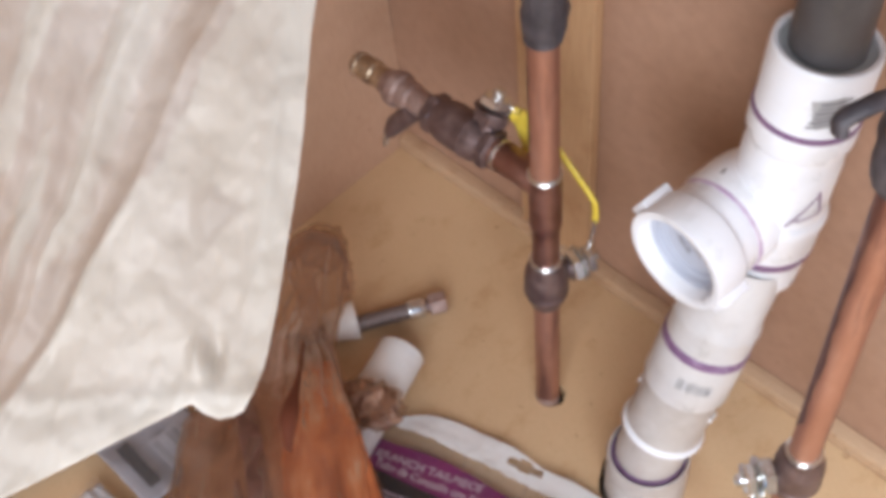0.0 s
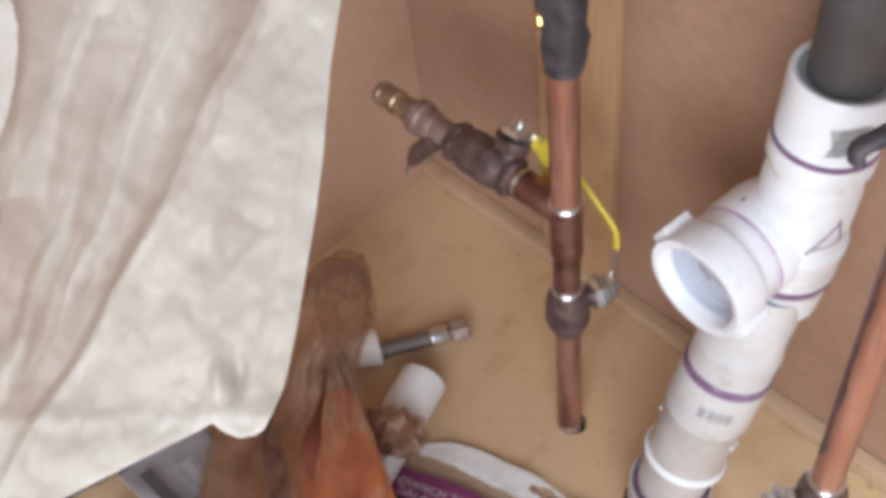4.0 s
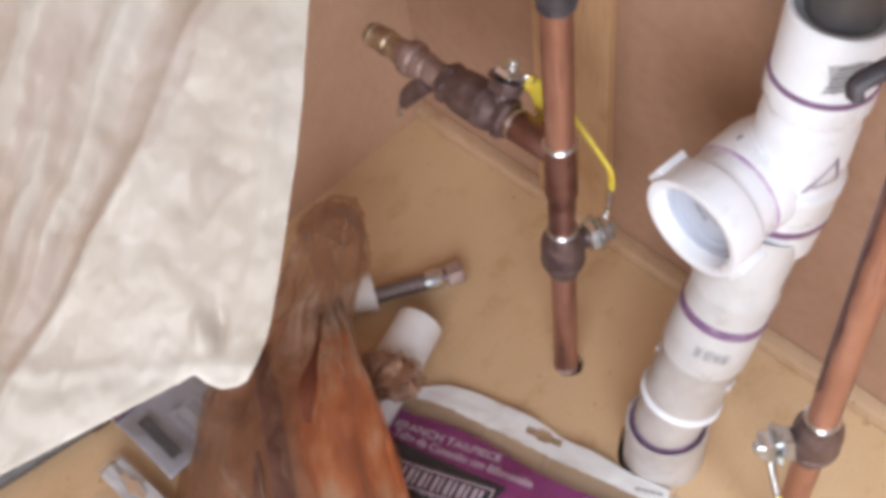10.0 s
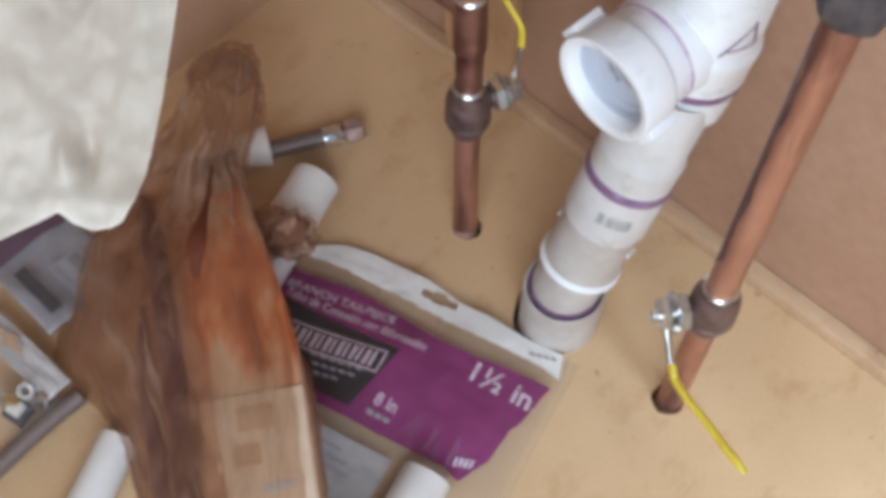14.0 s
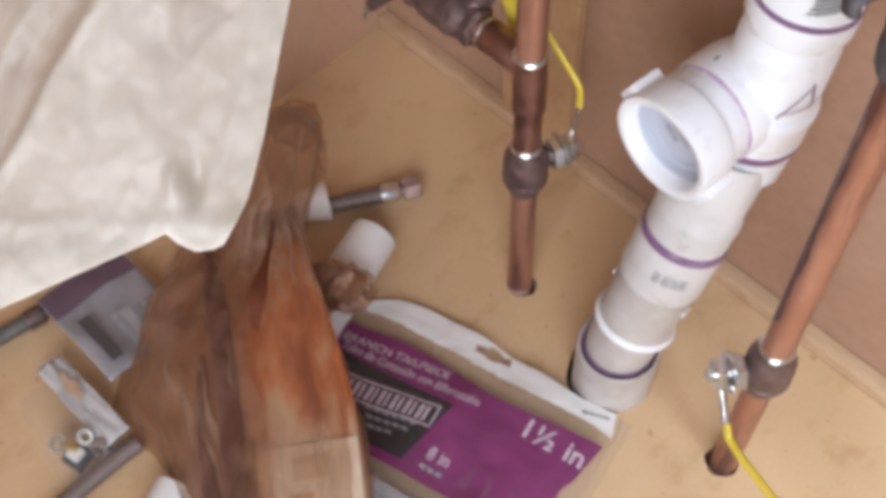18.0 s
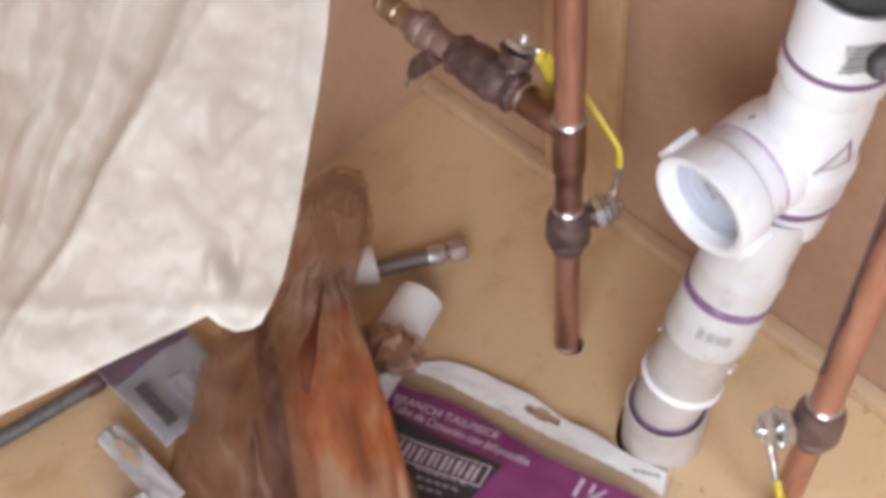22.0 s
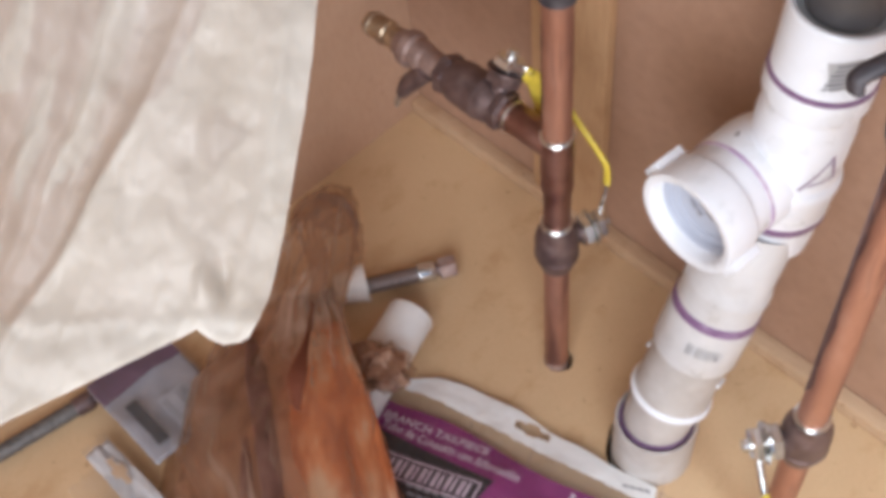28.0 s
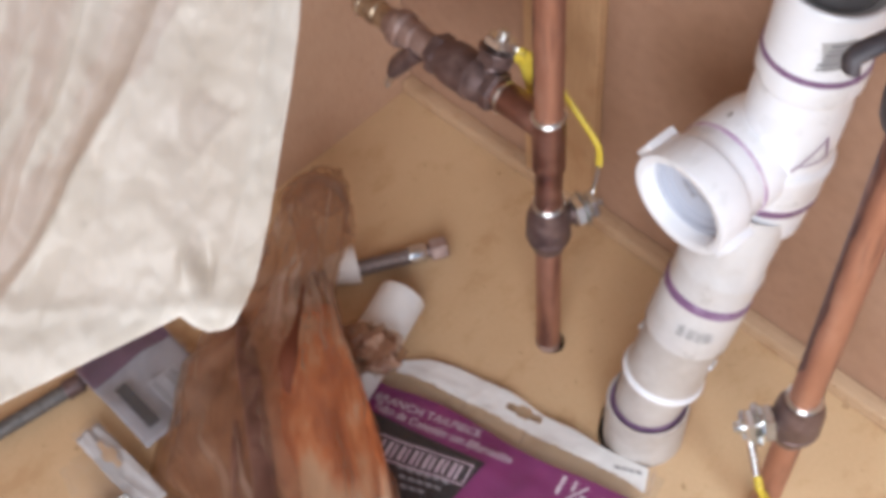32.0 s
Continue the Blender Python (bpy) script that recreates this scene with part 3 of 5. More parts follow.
def solder_ring(name, m, h, parent, r=PIPE_R, label="bright solder bead"):
    bm = turned([(r - 0.0004, h - 0.0012), (r + 0.0016, h - 0.0010), (r + 0.0019, h), (r + 0.0011, h + 0.0012), (r - 0.0004, h + 0.0016)], m)
    for v in bm.verts:
        v.co += Vector((0, 0, wrinkle(v.co, 120, 0.0006)))
    return part(name, bm, M_SOLDER, parent, label)


def ball_valve(m, parent, half=0.0205):
    """The bulging body of a ball valve, centred on the pose, with collars at both ends."""
    body = part("valve_body", turned([(PIPE_R - 0.0004, -half), (0.0096, -half), (0.0102, -half + 0.002), (0.0110, -half + 0.005), (0.0128, -half + 0.0095), (0.0134, -half + 0.0155),
                                      (0.0134, half - 0.0155), (0.0129, half - 0.010), (0.0112, half - 0.0055), (0.0105, half - 0.002), (0.0098, half), (PIPE_R - 0.0004, half)], m, 44),
                M_VALVE, parent, "dark tarnished bronze ball valve body")
    part("seam", turned([(0.0130, -0.0012), (0.0138, -0.0006), (0.0138, 0.0006), (0.0130, 0.0012)], m @ Matrix.Translation((0, 0, -half * 0.32)), 44), M_VALVE, body)
    return body


def stem_set(m, body, length=0.016, nut=None):
    """Packing nut, washer and lever nut along the local z axis of the pose."""
    part("stem_boss", turned([(0.0068, 0.008), (0.0062, length), (0.0, length)], m, 24), M_VALVE, body)
    part("packing_nut", hexagon(0.0108, length - 0.001, length + 0.0062, m), nut or M_STEEL, body, "plated packing nut", smooth=False)
    part("washer", turned([(0, length + 0.0062), (0.0116, length + 0.0062), (0.0116, length + 0.0076), (0, length + 0.0076)], m, 24), nut or M_STEEL, body)
    part("lever_nut", hexagon(0.0096, length + 0.0092, length + 0.0150, m), M_STEEL, body, "small plated nut", smooth=False)
    part("stud", turned([(0.0036, length), (0.0036, length + 0.0185), (0.0026, length + 0.0195), (0, length + 0.0195)], m, 16), M_STEEL, body)


def lever(ctrl, metal_to, body, side, width=0.0048, flat=0.28, dipped=None):
    """A flat steel lever along ctrl, the part past metal_to dipped in yellow vinyl."""
    pts = curve_points(ctrl, 8)
    k = int(metal_to * (len(pts) - 1))
    arm = part("lever", sweep(pts[:k + 2], width * 0.82, 16, flat, side), M_STEEL, body, "bare steel lever arm")
    n = len(pts) - k
    rad = [width * (1 if i < n - 3 else (0.95, 0.8, 0.45)[i - n + 3]) for i in range(n)]
    rad[0] = width * 0.9
    part("grip", sweep(pts[k:], rad, 16, dipped or min(flat * 1.7, 0.62), side), M_YELLOW, arm, "yellow vinyl lever grip")
    return arm


def rubber_cap(x, y, z0, z1, parent, brass_side, k=1.0, slant=0.0):
    """A black tape and rubber wrapping over a brass end fitting."""
    h = z1 - z0
    bm = turned([(PIPE_R - 0.0002, z0), (max(0.0096, 0.0112 * k), z0 - 0.001), (0.0132 * k, z0 + 0.004), (0.0145 * k, z0 + h * 0.3), (0.0138 * k, z0 + h * 0.52), (0.0148 * k, z0 + h * 0.72), (0.0142 * k, z0 + h * 0.93), (0.011 * k, z1), (0, z1)],
                Matrix.Translation((x, y, 0)), 36)
    bmesh.ops.subdivide_edges(bm, edges=[e for e in bm.edges], cuts=1, use_grid_fill=True)
    for v in bm.verts:
        if v.co.z > z0 + 0.001:
            d = Vector((v.co.x - x, v.co.y - y, 0))
            if d.length > 1e-4:
                v.co += d.normalized() * wrinkle(v.co, 70, 0.0026)
            v.co.z += wrinkle(v.co + Vector((3, 1, 2)), 60, 0.002)
            v.co.z += slant * (v.co.x - x) / 0.012 * max(0.0, (v.co.z - z0) / h - 0.55)
            pinch = max(0.0, 1 - abs((v.co.z - z0) / h - 0.55) / 0.14) * slant / 0.02
            v.co.x += 0.0042 * pinch * max(0.0, -(v.co.x - x) / 0.012)
    cap = part("end_cap", bm, M_RUBBER, parent, "black rubber and tape wrapped end fitting")
    a = Vector((x, y, z0 + h * 0.52))
    s = Vector(brass_side).normalized()
    part("brass_insert", hexagon(0.0056 * k, 0.0, 0.0158 * k, along(a, a + s)), M_BRASS, cap, "bright brass fitting showing through the wrap", smooth=False)
    return cap


# the pipe nearer the corner, with a side branch
X1, Y1 = -0.273, 0.300
cold = thing("copper_supply_pipe", "upright tarnished copper water pipe with a teed side valve", "pipe", "supply pipes", (X1, Y1, 0))
part("lower_pipe", sweep([(0, 0, -0.03), (0, 0, 0.05), (0, 0, 0.12)], PIPE_R, 32), M_COPPER, cold)
part("escutcheon", turned([(PIPE_R + 0.0002, 0.0055), (0.0085, 0.005), (0.0087, -0.004), (PIPE_R + 0.0002, -0.005)]), M_DULL, cold, "dull grey sleeve where the pipe passes the floor")
v1 = ball_valve(Matrix.Translation((0, 0, 0.1365)), cold)
solder_ring("solder_bead", Matrix(), 0.1585, cold)
part("riser", sweep([(0, 0, 0.155), (0, 0, 0.195)], PIPE_R, 32), M_COPPER_OLD, cold, "flux-stained copper riser")
tee_bm = turned([(PIPE_R - 0.0003, 0.192), (0.0093, 0.192), (0.0096, 0.195), (0.0094, 0.2), (0.0094, 0.232), (0.0096, 0.2335), (0.0088, 0.235), (PIPE_R - 0.0003, 0.235)], seg=36)
sweep([(0, 0, 0.2265), (-0.012, 0, 0.2265), (-0.030, 0, 0.2262), (-0.0315, 0, 0.2262)], [0.0096, 0.0094, 0.0094, 0.0088], 32, bm=tee_bm)
tee = part("tee_fitting", tee_bm, M_COPPER_OLD, cold, "fluxed copper tee fitting")
solder_ring("solder_bead", Matrix(), 0.2345, cold)
part("upper_pipe", sweep([(0, 0, 0.232), (0, 0, 0.30), (0, 0, 0.33)], PIPE_R, 32), M_COPPER, cold)
cap1 = rubber_cap(0, 0, 0.332, 0.390, cold, (-0.50, -0.86, 0.1), 0.80, 0.020)
for dx, dz in ((-0.0066, 0.3685), (-0.0036, 0.3665)):
    part("brass_thread", turned([(0.0, -0.0030), (0.0013, -0.0026), (0.0013, 0.0026), (0, 0.0030)], pose(dx, -0.0098, dz, 8, 6, 0), 12), M_BRASS, cap1, "bright brass thread in the torn wrap")
BR = pose(-0.030, 0, 0.2262, 0, -90, 0)
part("branch_pipe", sweep([(-0.028, 0, 0.2262), (-0.044, 0, 0.2262)], PIPE_R, 28), M_COPPER, cold)
solder_ring("solder_bead", BR, 0.0025, cold)
vb = ball_valve(BR @ Matrix.Translation((0, 0, 0.032)), cold, 0.0225)
solder_ring("solder_bead", BR, 0.0555, cold)
part("branch_end", sweep([(-0.086, 0, 0.2262), (-0.106, 0, 0.2265)], PIPE_R, 28), M_DULL, cold)
part("branch_union", turned([(PIPE_R - 0.0003, 0.071), (0.0090, 0.072), (0.0094, 0.075), (0.0092, 0.080), (0.0112, 0.0815), (0.0116, 0.084), (0.0112, 0.0875), (0.0094, 0.089), (0.0082, 0.094)], BR, 32), M_DULL, cold, "stained copper coupling")
part("branch_outlet", turned([(0.0076, 0.094), (0.0070, 0.103), (0.0080, 0.104), (0.0080, 0.108), (0.0070, 0.109), (0.0076, 0.111), (0.0076, 0.119), (0.0066, 0.121), (0.0052, 0.121), (0.0048, 0.110), (0, 0.110)], BR, 32), M_OUTLET, cold, "dull brass open outlet thread")
# extra bright ring, added to give the outlet its glints
solder_ring("glint_ring", BR, 0.1165, cold, 0.0064, "bright metal ring in place of the outlet's glints")
for place in (0.0105, 0.0535):
    part("valve_hexagon", hexagon(0.0126, place - 0.004, place + 0.004, BR), M_VALVE, vb, smooth=False)
drain = part("bleed_screw", sweep([(-0.098, -0.004, 0.222), (-0.110, -0.010, 0.207), (-0.114, -0.012, 0.199)], [0.0066, 0.0060, 0.004], 16), M_VALVE, cold, "small drain knob under the branch")
part("bleed_tip", sweep([(-0.114, -0.012, 0.2), (-0.118, -0.013, 0.191), (-0.119, -0.0135, 0.186)], [0.003, 0.0026, 0.0018], 12), M_STEEL, drain)

S1 = along((0, 0, 0.1395), (0.36, 0.93, 0.1395 + 0.04))
stem_set(S1, v1)
lever([S1 @ Vector((0, 0, 0.0235)), (0.0078, 0.0262, 0.144), (0.0085, 0.030, 0.152), (0.0098, 0.032, 0.170), (0.0096, 0.032, 0.186), (0.0050, 0.032, 0.1935), (-0.012, 0.032, 0.209), (-0.030, 0.032, 0.2255)],
      0.46, v1, (0.1, 1, 0.4), 0.0025, 0.6)
SBm = along(Vector((-0.046, 0.0, 0.2262)), Vector((-0.036, 0.45, 0.2262 + 0.85)))
stem_set(SBm, vb, 0.015, M_VALVE)
tip = SBm @ Vector((0, 0, 0.024))
lever([tip, tip + Vector((0.010, 0.002, 0.0)), tip + Vector((0.0145, 0.006, -0.006)), tip + Vector((0.0165, 0.009, -0.022)), tip + Vector((0.0175, 0.011, -0.040)), tip + Vector((0.017, 0.012, -0.058))],
      0.2, vb, (0.3, -0.9, 0.1), 0.0056, 0.30)

# the pipe further along the wall
X2, Y2 = -0.093, 0.296
hot = thing("copper_supply_pipe", "upright copper water pipe with a closed yellow-levered valve", "pipe", "supply pipes", (X2, Y2, 0))
part("lower_pipe", sweep([(0, 0, -0.03), (0, 0, 0.05), (0, 0, 0.115)], PIPE_R, 32), M_COPPER, hot)
part("escutcheon", turned([(PIPE_R + 0.0002, -0.002), (0.0094, -0.003), (0.0096, -0.008), (PIPE_R + 0.0002, -0.009)]), M_COPPER_OLD, hot)
v2 = ball_valve(Matrix.Translation((0, 0, 0.1325)), hot)
solder_ring("solder_bead", Matrix(), 0.1545, hot)
part("upper_pipe", sweep([(0, 0, 0.15), (0, 0, 0.25), (0, 0, 0.37)], PIPE_R, 32), M_COPPER, hot, "copper riser with long dark patches")


def pipe_patch(parent, r, a0, a1, h0, h1, seed, name="dark_patch", mat=M_DARK_COPPER):
    """A dark uneven patch along one side of a pipe."""
    def fn(a, b):
        h = h0 + (h1 - h0) * b
        pinch = min(1.0, 9 * b, 9 * (1 - b))
        lo = a0 + 10 * noise.noise(Vector((h * 50, seed, 0)))
        hi = lo + (a1 - a0 + 18 * noise.noise(Vector((h * 40, seed + 4, 1))) + 7 * noise.noise(Vector((h * 110, seed, 3)))) * pinch
        ang = radians(lo + (hi - lo) * a)
        return Vector(((r + 0.00025) * math.cos(ang), (r + 0.00025) * math.sin(ang), h))
    return part(name, grid(fn, 8, 60), mat, parent, "dark uneven patch down the copper")


pipe_patch(hot, PIPE_R, 176, 246, 0.168, 0.362, 2.0)
pipe_patch(cold, PIPE_R, 205, 236, 0.238, 0.315, 5.0)
cap2 = rubber_cap(0, 0, 0.366, 0.428, hot, (-0.12, -0.98, 0.15))
arm2 = sweep(curve_points([(-0.002, -0.004, 0.412), (-0.006, -0.020, 0.421), (-0.010, -0.031, 0.4225), (-0.0140, -0.0375, 0.4185), (-0.0135, -0.0385, 0.4135)], 6), 0.0038, 16, 0.8)
for v in arm2.verts:
    v.co += Vector((0, 1, 0)) * wrinkle(v.co, 90, 0.0015)
part("cap_arm", arm2, M_RUBBER, cap2, "black arm of the end fitting")
S2 = along((0, 0, 0.1325), (-0.60, -0.80, 0.1325 + 0.0))
stem_set(S2, v2, 0.0145)
b2 = S2 @ Vector((0, 0, 0.0235))
lever([b2, b2 + Vector((0.0005, -0.002, -0.003)), b2 + Vector((0.0025, -0.003, -0.010)), (0.0030, -0.0335, 0.1125), (0.0075, -0.0360, 0.1090), (0.018, -0.0405, 0.1100), (0.034, -0.0460, 0.1135), (0.050, -0.0520, 0.1170), (0.066, -0.0575, 0.1205)],
      0.36, v2, (0.25, -0.45, 0.85), 0.0024, 1.5, 1.9)

# ---- white drain stack ----
drain_at = Vector((-0.182, 0.292, 0))
stack = thing("drain_stack", "white plastic drain fittings with purple primer rings below a black pipe", "drain pipe", "", drain_at)
D1, D2, D3, D4 = (Vector(p) for p in ((0.0, 0.003, 0.045), (0.010, 0.047, 0.185), (0.0135, 0.062, 0.215), (0.018, 0.070, 0.335)))
up_m = along((0, 0, 0), (0.0, 0.02, 1))
part("floor_hub", turned([(0.0217, -0.02), (0.0262, -0.02), (0.0263, 0.0405), (0.0258, 0.0425), (0.0246, 0.0430), (0.0239, 0.0420), (0.0238, 0.036), (0.0217, 0.035)], up_m, 56), M_PVC_LOW, stack, "plastic hub at the floor, dimmed in its colour")
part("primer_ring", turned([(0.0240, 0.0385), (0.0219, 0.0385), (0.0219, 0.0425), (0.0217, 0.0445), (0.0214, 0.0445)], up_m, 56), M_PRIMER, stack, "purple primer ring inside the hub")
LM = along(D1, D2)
part("floor_pipe", sweep([(0, 0, 0), (0, 0.0008, 0.03), (0, 0.002, 0.046), LM @ Vector((0, 0, 0.012)), LM @ Vector((0, 0, 0.04))], 0.0216, 48), M_PVC_LOW, stack)
part("elbow", turned([(0.0212, 0.0225), (0.0240, 0.0225), (0.0240, 0.0300), (0.0235, 0.032), (0.0233, 0.058), (0.0231, 0.064), (0.0226, 0.0665)], LM, 56), M_PVC_LOW, stack, "plastic bend, dimmed in its colour, with a bright rim")
# nubs in the whiter plastic, a painted glint on the dimmed bend
for k, (ang, h) in enumerate(((200, 0.052), (20, 0.049), (275, 0.044))):
    a = radians(ang)
    q = LM @ Vector((0.0238 * math.cos(a), 0.0238 * math.sin(a), h))
    part("mould_nub", block(-0.0011, 0.0011, -0.0042, 0.0042, -0.0013, 0.0013, 0.0005, m=Matrix.Translation(q) @ LM.to_3x3().to_4x4() @ pose(0, 0, 0, 0, 0, ang)), M_PVC, stack)
part("bend_rim", turned([(0.0236, 0.0222), (0.0254, 0.0222), (0.0259, 0.0232), (0.0259, 0.0252), (0.0250, 0.0264), (0.0236, 0.0268)], LM, 56), M_PVC, stack, "bright moulded rim of the bend")
part("collar", turned([(0.0224, 0.0655), (0.0250, 0.0662), (0.0257, 0.0685), (0.0256, 0.096), (0.0253, 0.1015), (0.0236, 0.1024)], LM, 56), M_PVC_MID, stack, "white plastic hub collar, dimmed in its colour")
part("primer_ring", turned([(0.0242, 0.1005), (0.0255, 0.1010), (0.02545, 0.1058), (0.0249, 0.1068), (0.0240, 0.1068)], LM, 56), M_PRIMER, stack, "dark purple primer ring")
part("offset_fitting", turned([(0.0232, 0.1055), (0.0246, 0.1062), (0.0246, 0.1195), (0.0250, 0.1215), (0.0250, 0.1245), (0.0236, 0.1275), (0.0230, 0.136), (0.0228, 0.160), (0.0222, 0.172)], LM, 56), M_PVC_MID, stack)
TM = along(D3 - Vector((0, 0.002, 0.012)), D4)


def tp(h):
    return TM @ Vector((0, 0, h))


part("tee_hub", turned([(0.0205, -0.010), (0.0226, -0.008), (0.0232, 0.004), (0.0234, 0.0165), (0.0246, 0.0178), (0.0252, 0.0195), (0.0254, 0.036), (0.0262, 0.038), (0.0264, 0.0425), (0.0256, 0.0445), (0.0240, 0.046)], TM, 56), M_PVC, stack)
part("primer_ring", turned([(0.0232, 0.0128), (0.0241, 0.0126), (0.0252, 0.0158), (0.0253, 0.0182), (0.0246, 0.0192)], TM, 56), M_PRIMER, stack, "purple primer ring")
tee_body = turned([(0.0240, 0.035), (0.0242, 0.040), (0.0243, 0.078), (0.0236, 0.084), (0.0230, 0.089), (0.0236, 0.0915)], TM, 56)
face = Vector((-0.183, 0.293, 0.2415)) - drain_at
axis = Vector((-0.10, -0.99, -0.03)).normalized()
BM = along(face - axis * 0.078, face)
lathe(tee_body, [(0.0165, 0.002), (0.0246, 0.010), (0.0268, 0.018), (0.0276, 0.024), (0.0276, 0.0425), (0.0270, 0.0445), (0.0250, 0.0448)], BM, 56)
part("tee_body", tee_body, M_PVC, stack, "glossy white sanitary tee body")
part("primer_ring", turned([(0.0258, 0.0440), (0.0271, 0.0444), (0.0270, 0.0462), (0.0256, 0.0464)], BM, 56), M_PRIMER_FAINT, stack, "faint purple primer ring")
adapter = part("trap_adapter", turned([(0.0240, 0.0455), (0.0262, 0.0457), (0.0266, 0.0475), (0.0268, 0.056), (0.0292, 0.0585), (0.0296, 0.060), (0.0296, 0.0755), (0.0289, 0.0778), (0.0278, 0.078), (0.0247, 0.0776), (0.0236, 0.0764),
                                       (0.0231, 0.0585), (0.0222, 0.058)], BM, 64), M_PVC, stack, "bright white open-ended adapter")
part("adapter_plug", turned([(0.0235, 0.0695), (0.0214, 0.0695), (0.0206, 0.0684), (0.0202, 0.0664), (0.0172, 0.0655), (0.0168, 0.0646), (0, 0.0644)], BM, 48), M_DISC, adapter, "recessed white inner disc, its shade in the colour, with grey printing")
lug_dir = Vector((-0.88, -0.12, 0.456))
lug_dir = (lug_dir - axis * lug_dir.dot(axis)).normalized()
lug_side = axis.cross(lug_dir)
for d in (lug_dir, -lug_dir):
    q = Matrix.Translation(face - axis * 0.0120 + d * 0.0300) @ Matrix((d, axis.cross(d), axis)).transposed().to_4x4()
    part("adapter_lug", block(-0.0030, 0.0030, -0.0070, 0.0070, -0.0090, 0.0085, 0.001, m=q), M_PVC, adapter)
disc_m = Matrix.Translation(face - axis * 0.0130) @ Matrix((-lug_dir, -lug_side, axis)).transposed().to_4x4()
for x0, n, y, h in ((-0.0120, 5, 0.0072, 0.0019), (-0.0040, 7, 0.0040, 0.0026), (0.0068, 4, 0.0062, 0.0022), (-0.0075, 6, -0.0035, 0.0014)):
    for k in range(n):
        w = 0.0004 + 0.00025 * ((k * 7 + n) % 3)
        part("print_bar", block(-w, w, -h, h, -0.0012, 0.0006, m=disc_m @ Matrix.Translation((x0 + k * 0.0017, y - 0.0003 * k, 0))), M_INK_MID, adapter, smooth=False)
part("top_hub", turned([(0.0232, 0.0902), (0.0246, 0.0920), (0.0255, 0.0945), (0.0257, 0.105), (0.0254, 0.1065), (0.0250, 0.1075), (0.0246, 0.109), (0.0250, 0.142), (0.0248, 0.1440), (0.0240, 0.1450), (0.0226, 0.1452), (0.0215, 0.1445), (0.0212, 0.13)], TM, 64), M_PVC, stack, "white plastic top hub")
part("primer_ring", turned([(0.0244, 0.1058), (0.0256, 0.1060), (0.0254, 0.1084), (0.0244, 0.1090)], TM, 56), M_PRIMER, stack, "thin dark purple primer line")
part("gasket", turned([(0.0212, 0.134), (0.0212, 0.1432), (0.0204, 0.1438), (0.0176, 0.1428), (0.0160, 0.1420), (0.0158, 0.134)], TM, 56), M_GREY, stack, "grey gasket inside the hub")
ABS = along(tp(0.125) + Vector((0.0004, 0.0014, 0)), tp(0.125) + Vector((0.0024, 0.0074, 0.4)))
part("black_pipe", turned([(0.0171, 0.0), (0.0172, 0.05), (0.0172, 0.40), (0, 0.40)], ABS, 56), M_ABS, stack, "black plastic pipe, greyed for haze")


def on_pipe(m, r, ang, h, w, t, mat, parent, name="print_bar", depth=0.0003, turn=0.0):
    """A small curved patch on a round pipe."""
    bm = bmesh.new()
    n, vs = 6, []
    for s in (-0.5, 0.5):
        for k in range(n + 1):
            x, y = (k / n - 0.5) * w, s * t
            c, d = math.cos(radians(turn)), math.sin(radians(turn))
            x, y = c * x - d * y, d * x + c * y
            a = radians(ang) + x / r
            vs.append(bm.verts.new(m @ Vector(((r + depth) * math.cos(a), (r + depth) * math.sin(a), h + y))))
    for k in range(n):
        bm.faces.new((vs[k], vs[k + 1], vs[n + 2 + k], vs[n + 1 + k]))
    return part(name, bm, mat, parent)


# printing on the hubs


def front(m):
    """The angle round a pipe's axis that faces the open front of the cabinet."""
    d = m.to_3x3().inverted() @ Vector((0.51, -0.86, 0))
    return math.degrees(math.atan2(d.y, d.x))


for k in range(17):
    on_pipe(LM, 0.0257, front(LM) - 26 + k * 2.9 + 0.7 * (k % 3), 0.0855 + 0.0006 * (k % 2), 0.00035 + 0.00022 * (k * 5 % 3), 0.0072 + 0.0012 * (k % 2), M_INK if k % 4 else M_INK_FAINT, stack)
on_pipe(TM, 0.0250, front(TM) + 14, 0.1252, 0.0145, 0.0165, M_STICKER, stack, "sticker", 0.0002, 16)
for k in range(6):
    on_pipe(TM, 0.0250, front(TM) + 10 + k * 1.6, 0.118 + k * 0.0028, 0.0135, 0.0012 + 0.0005 * (k % 2), M_INK, stack, turn=16)
# purple arrow outline on the tee
for ang, h, w, t, turn in ((24, 0.060, 0.024, 0.0012, 58), (43, 0.064, 0.017, 0.0015, 106), (33, 0.0545, 0.014, 0.0010, 12)):
    on_pipe(TM, 0.0243, front(TM) + ang, h, w, t, M_PRIMER, stack, "primer_mark", 0.0004, turn)
top_ang = (BM.to_3x3().inverted() @ Vector((-0.3, 0, 0.9)))
on_pipe(BM, 0.0276, math.degrees(math.atan2(top_ang.y, top_ang.x)), 0.036, 0.0016, 0.0036, M_INK, stack, "primer_mark", 0.0003)

# ---- hanging plastic sheet ----
SHEET = Matrix(((0.710, -0.521, 0.474, -0.098), (0.697, 0.616, -0.367, 0.032), (-0.101, 0.591, 0.800, 0.555), (0, 0, 0, 1)))


def along_table(x, table):
    """Linear reading of a short table of pairs."""
    for (x0, y0), (x1, y1) in zip(table, table[1:]):
        if x <= x1:
            return y0 + (y1 - y0) * max(0.0, (x - x0)) / (x1 - x0)
    return table[-1][1]


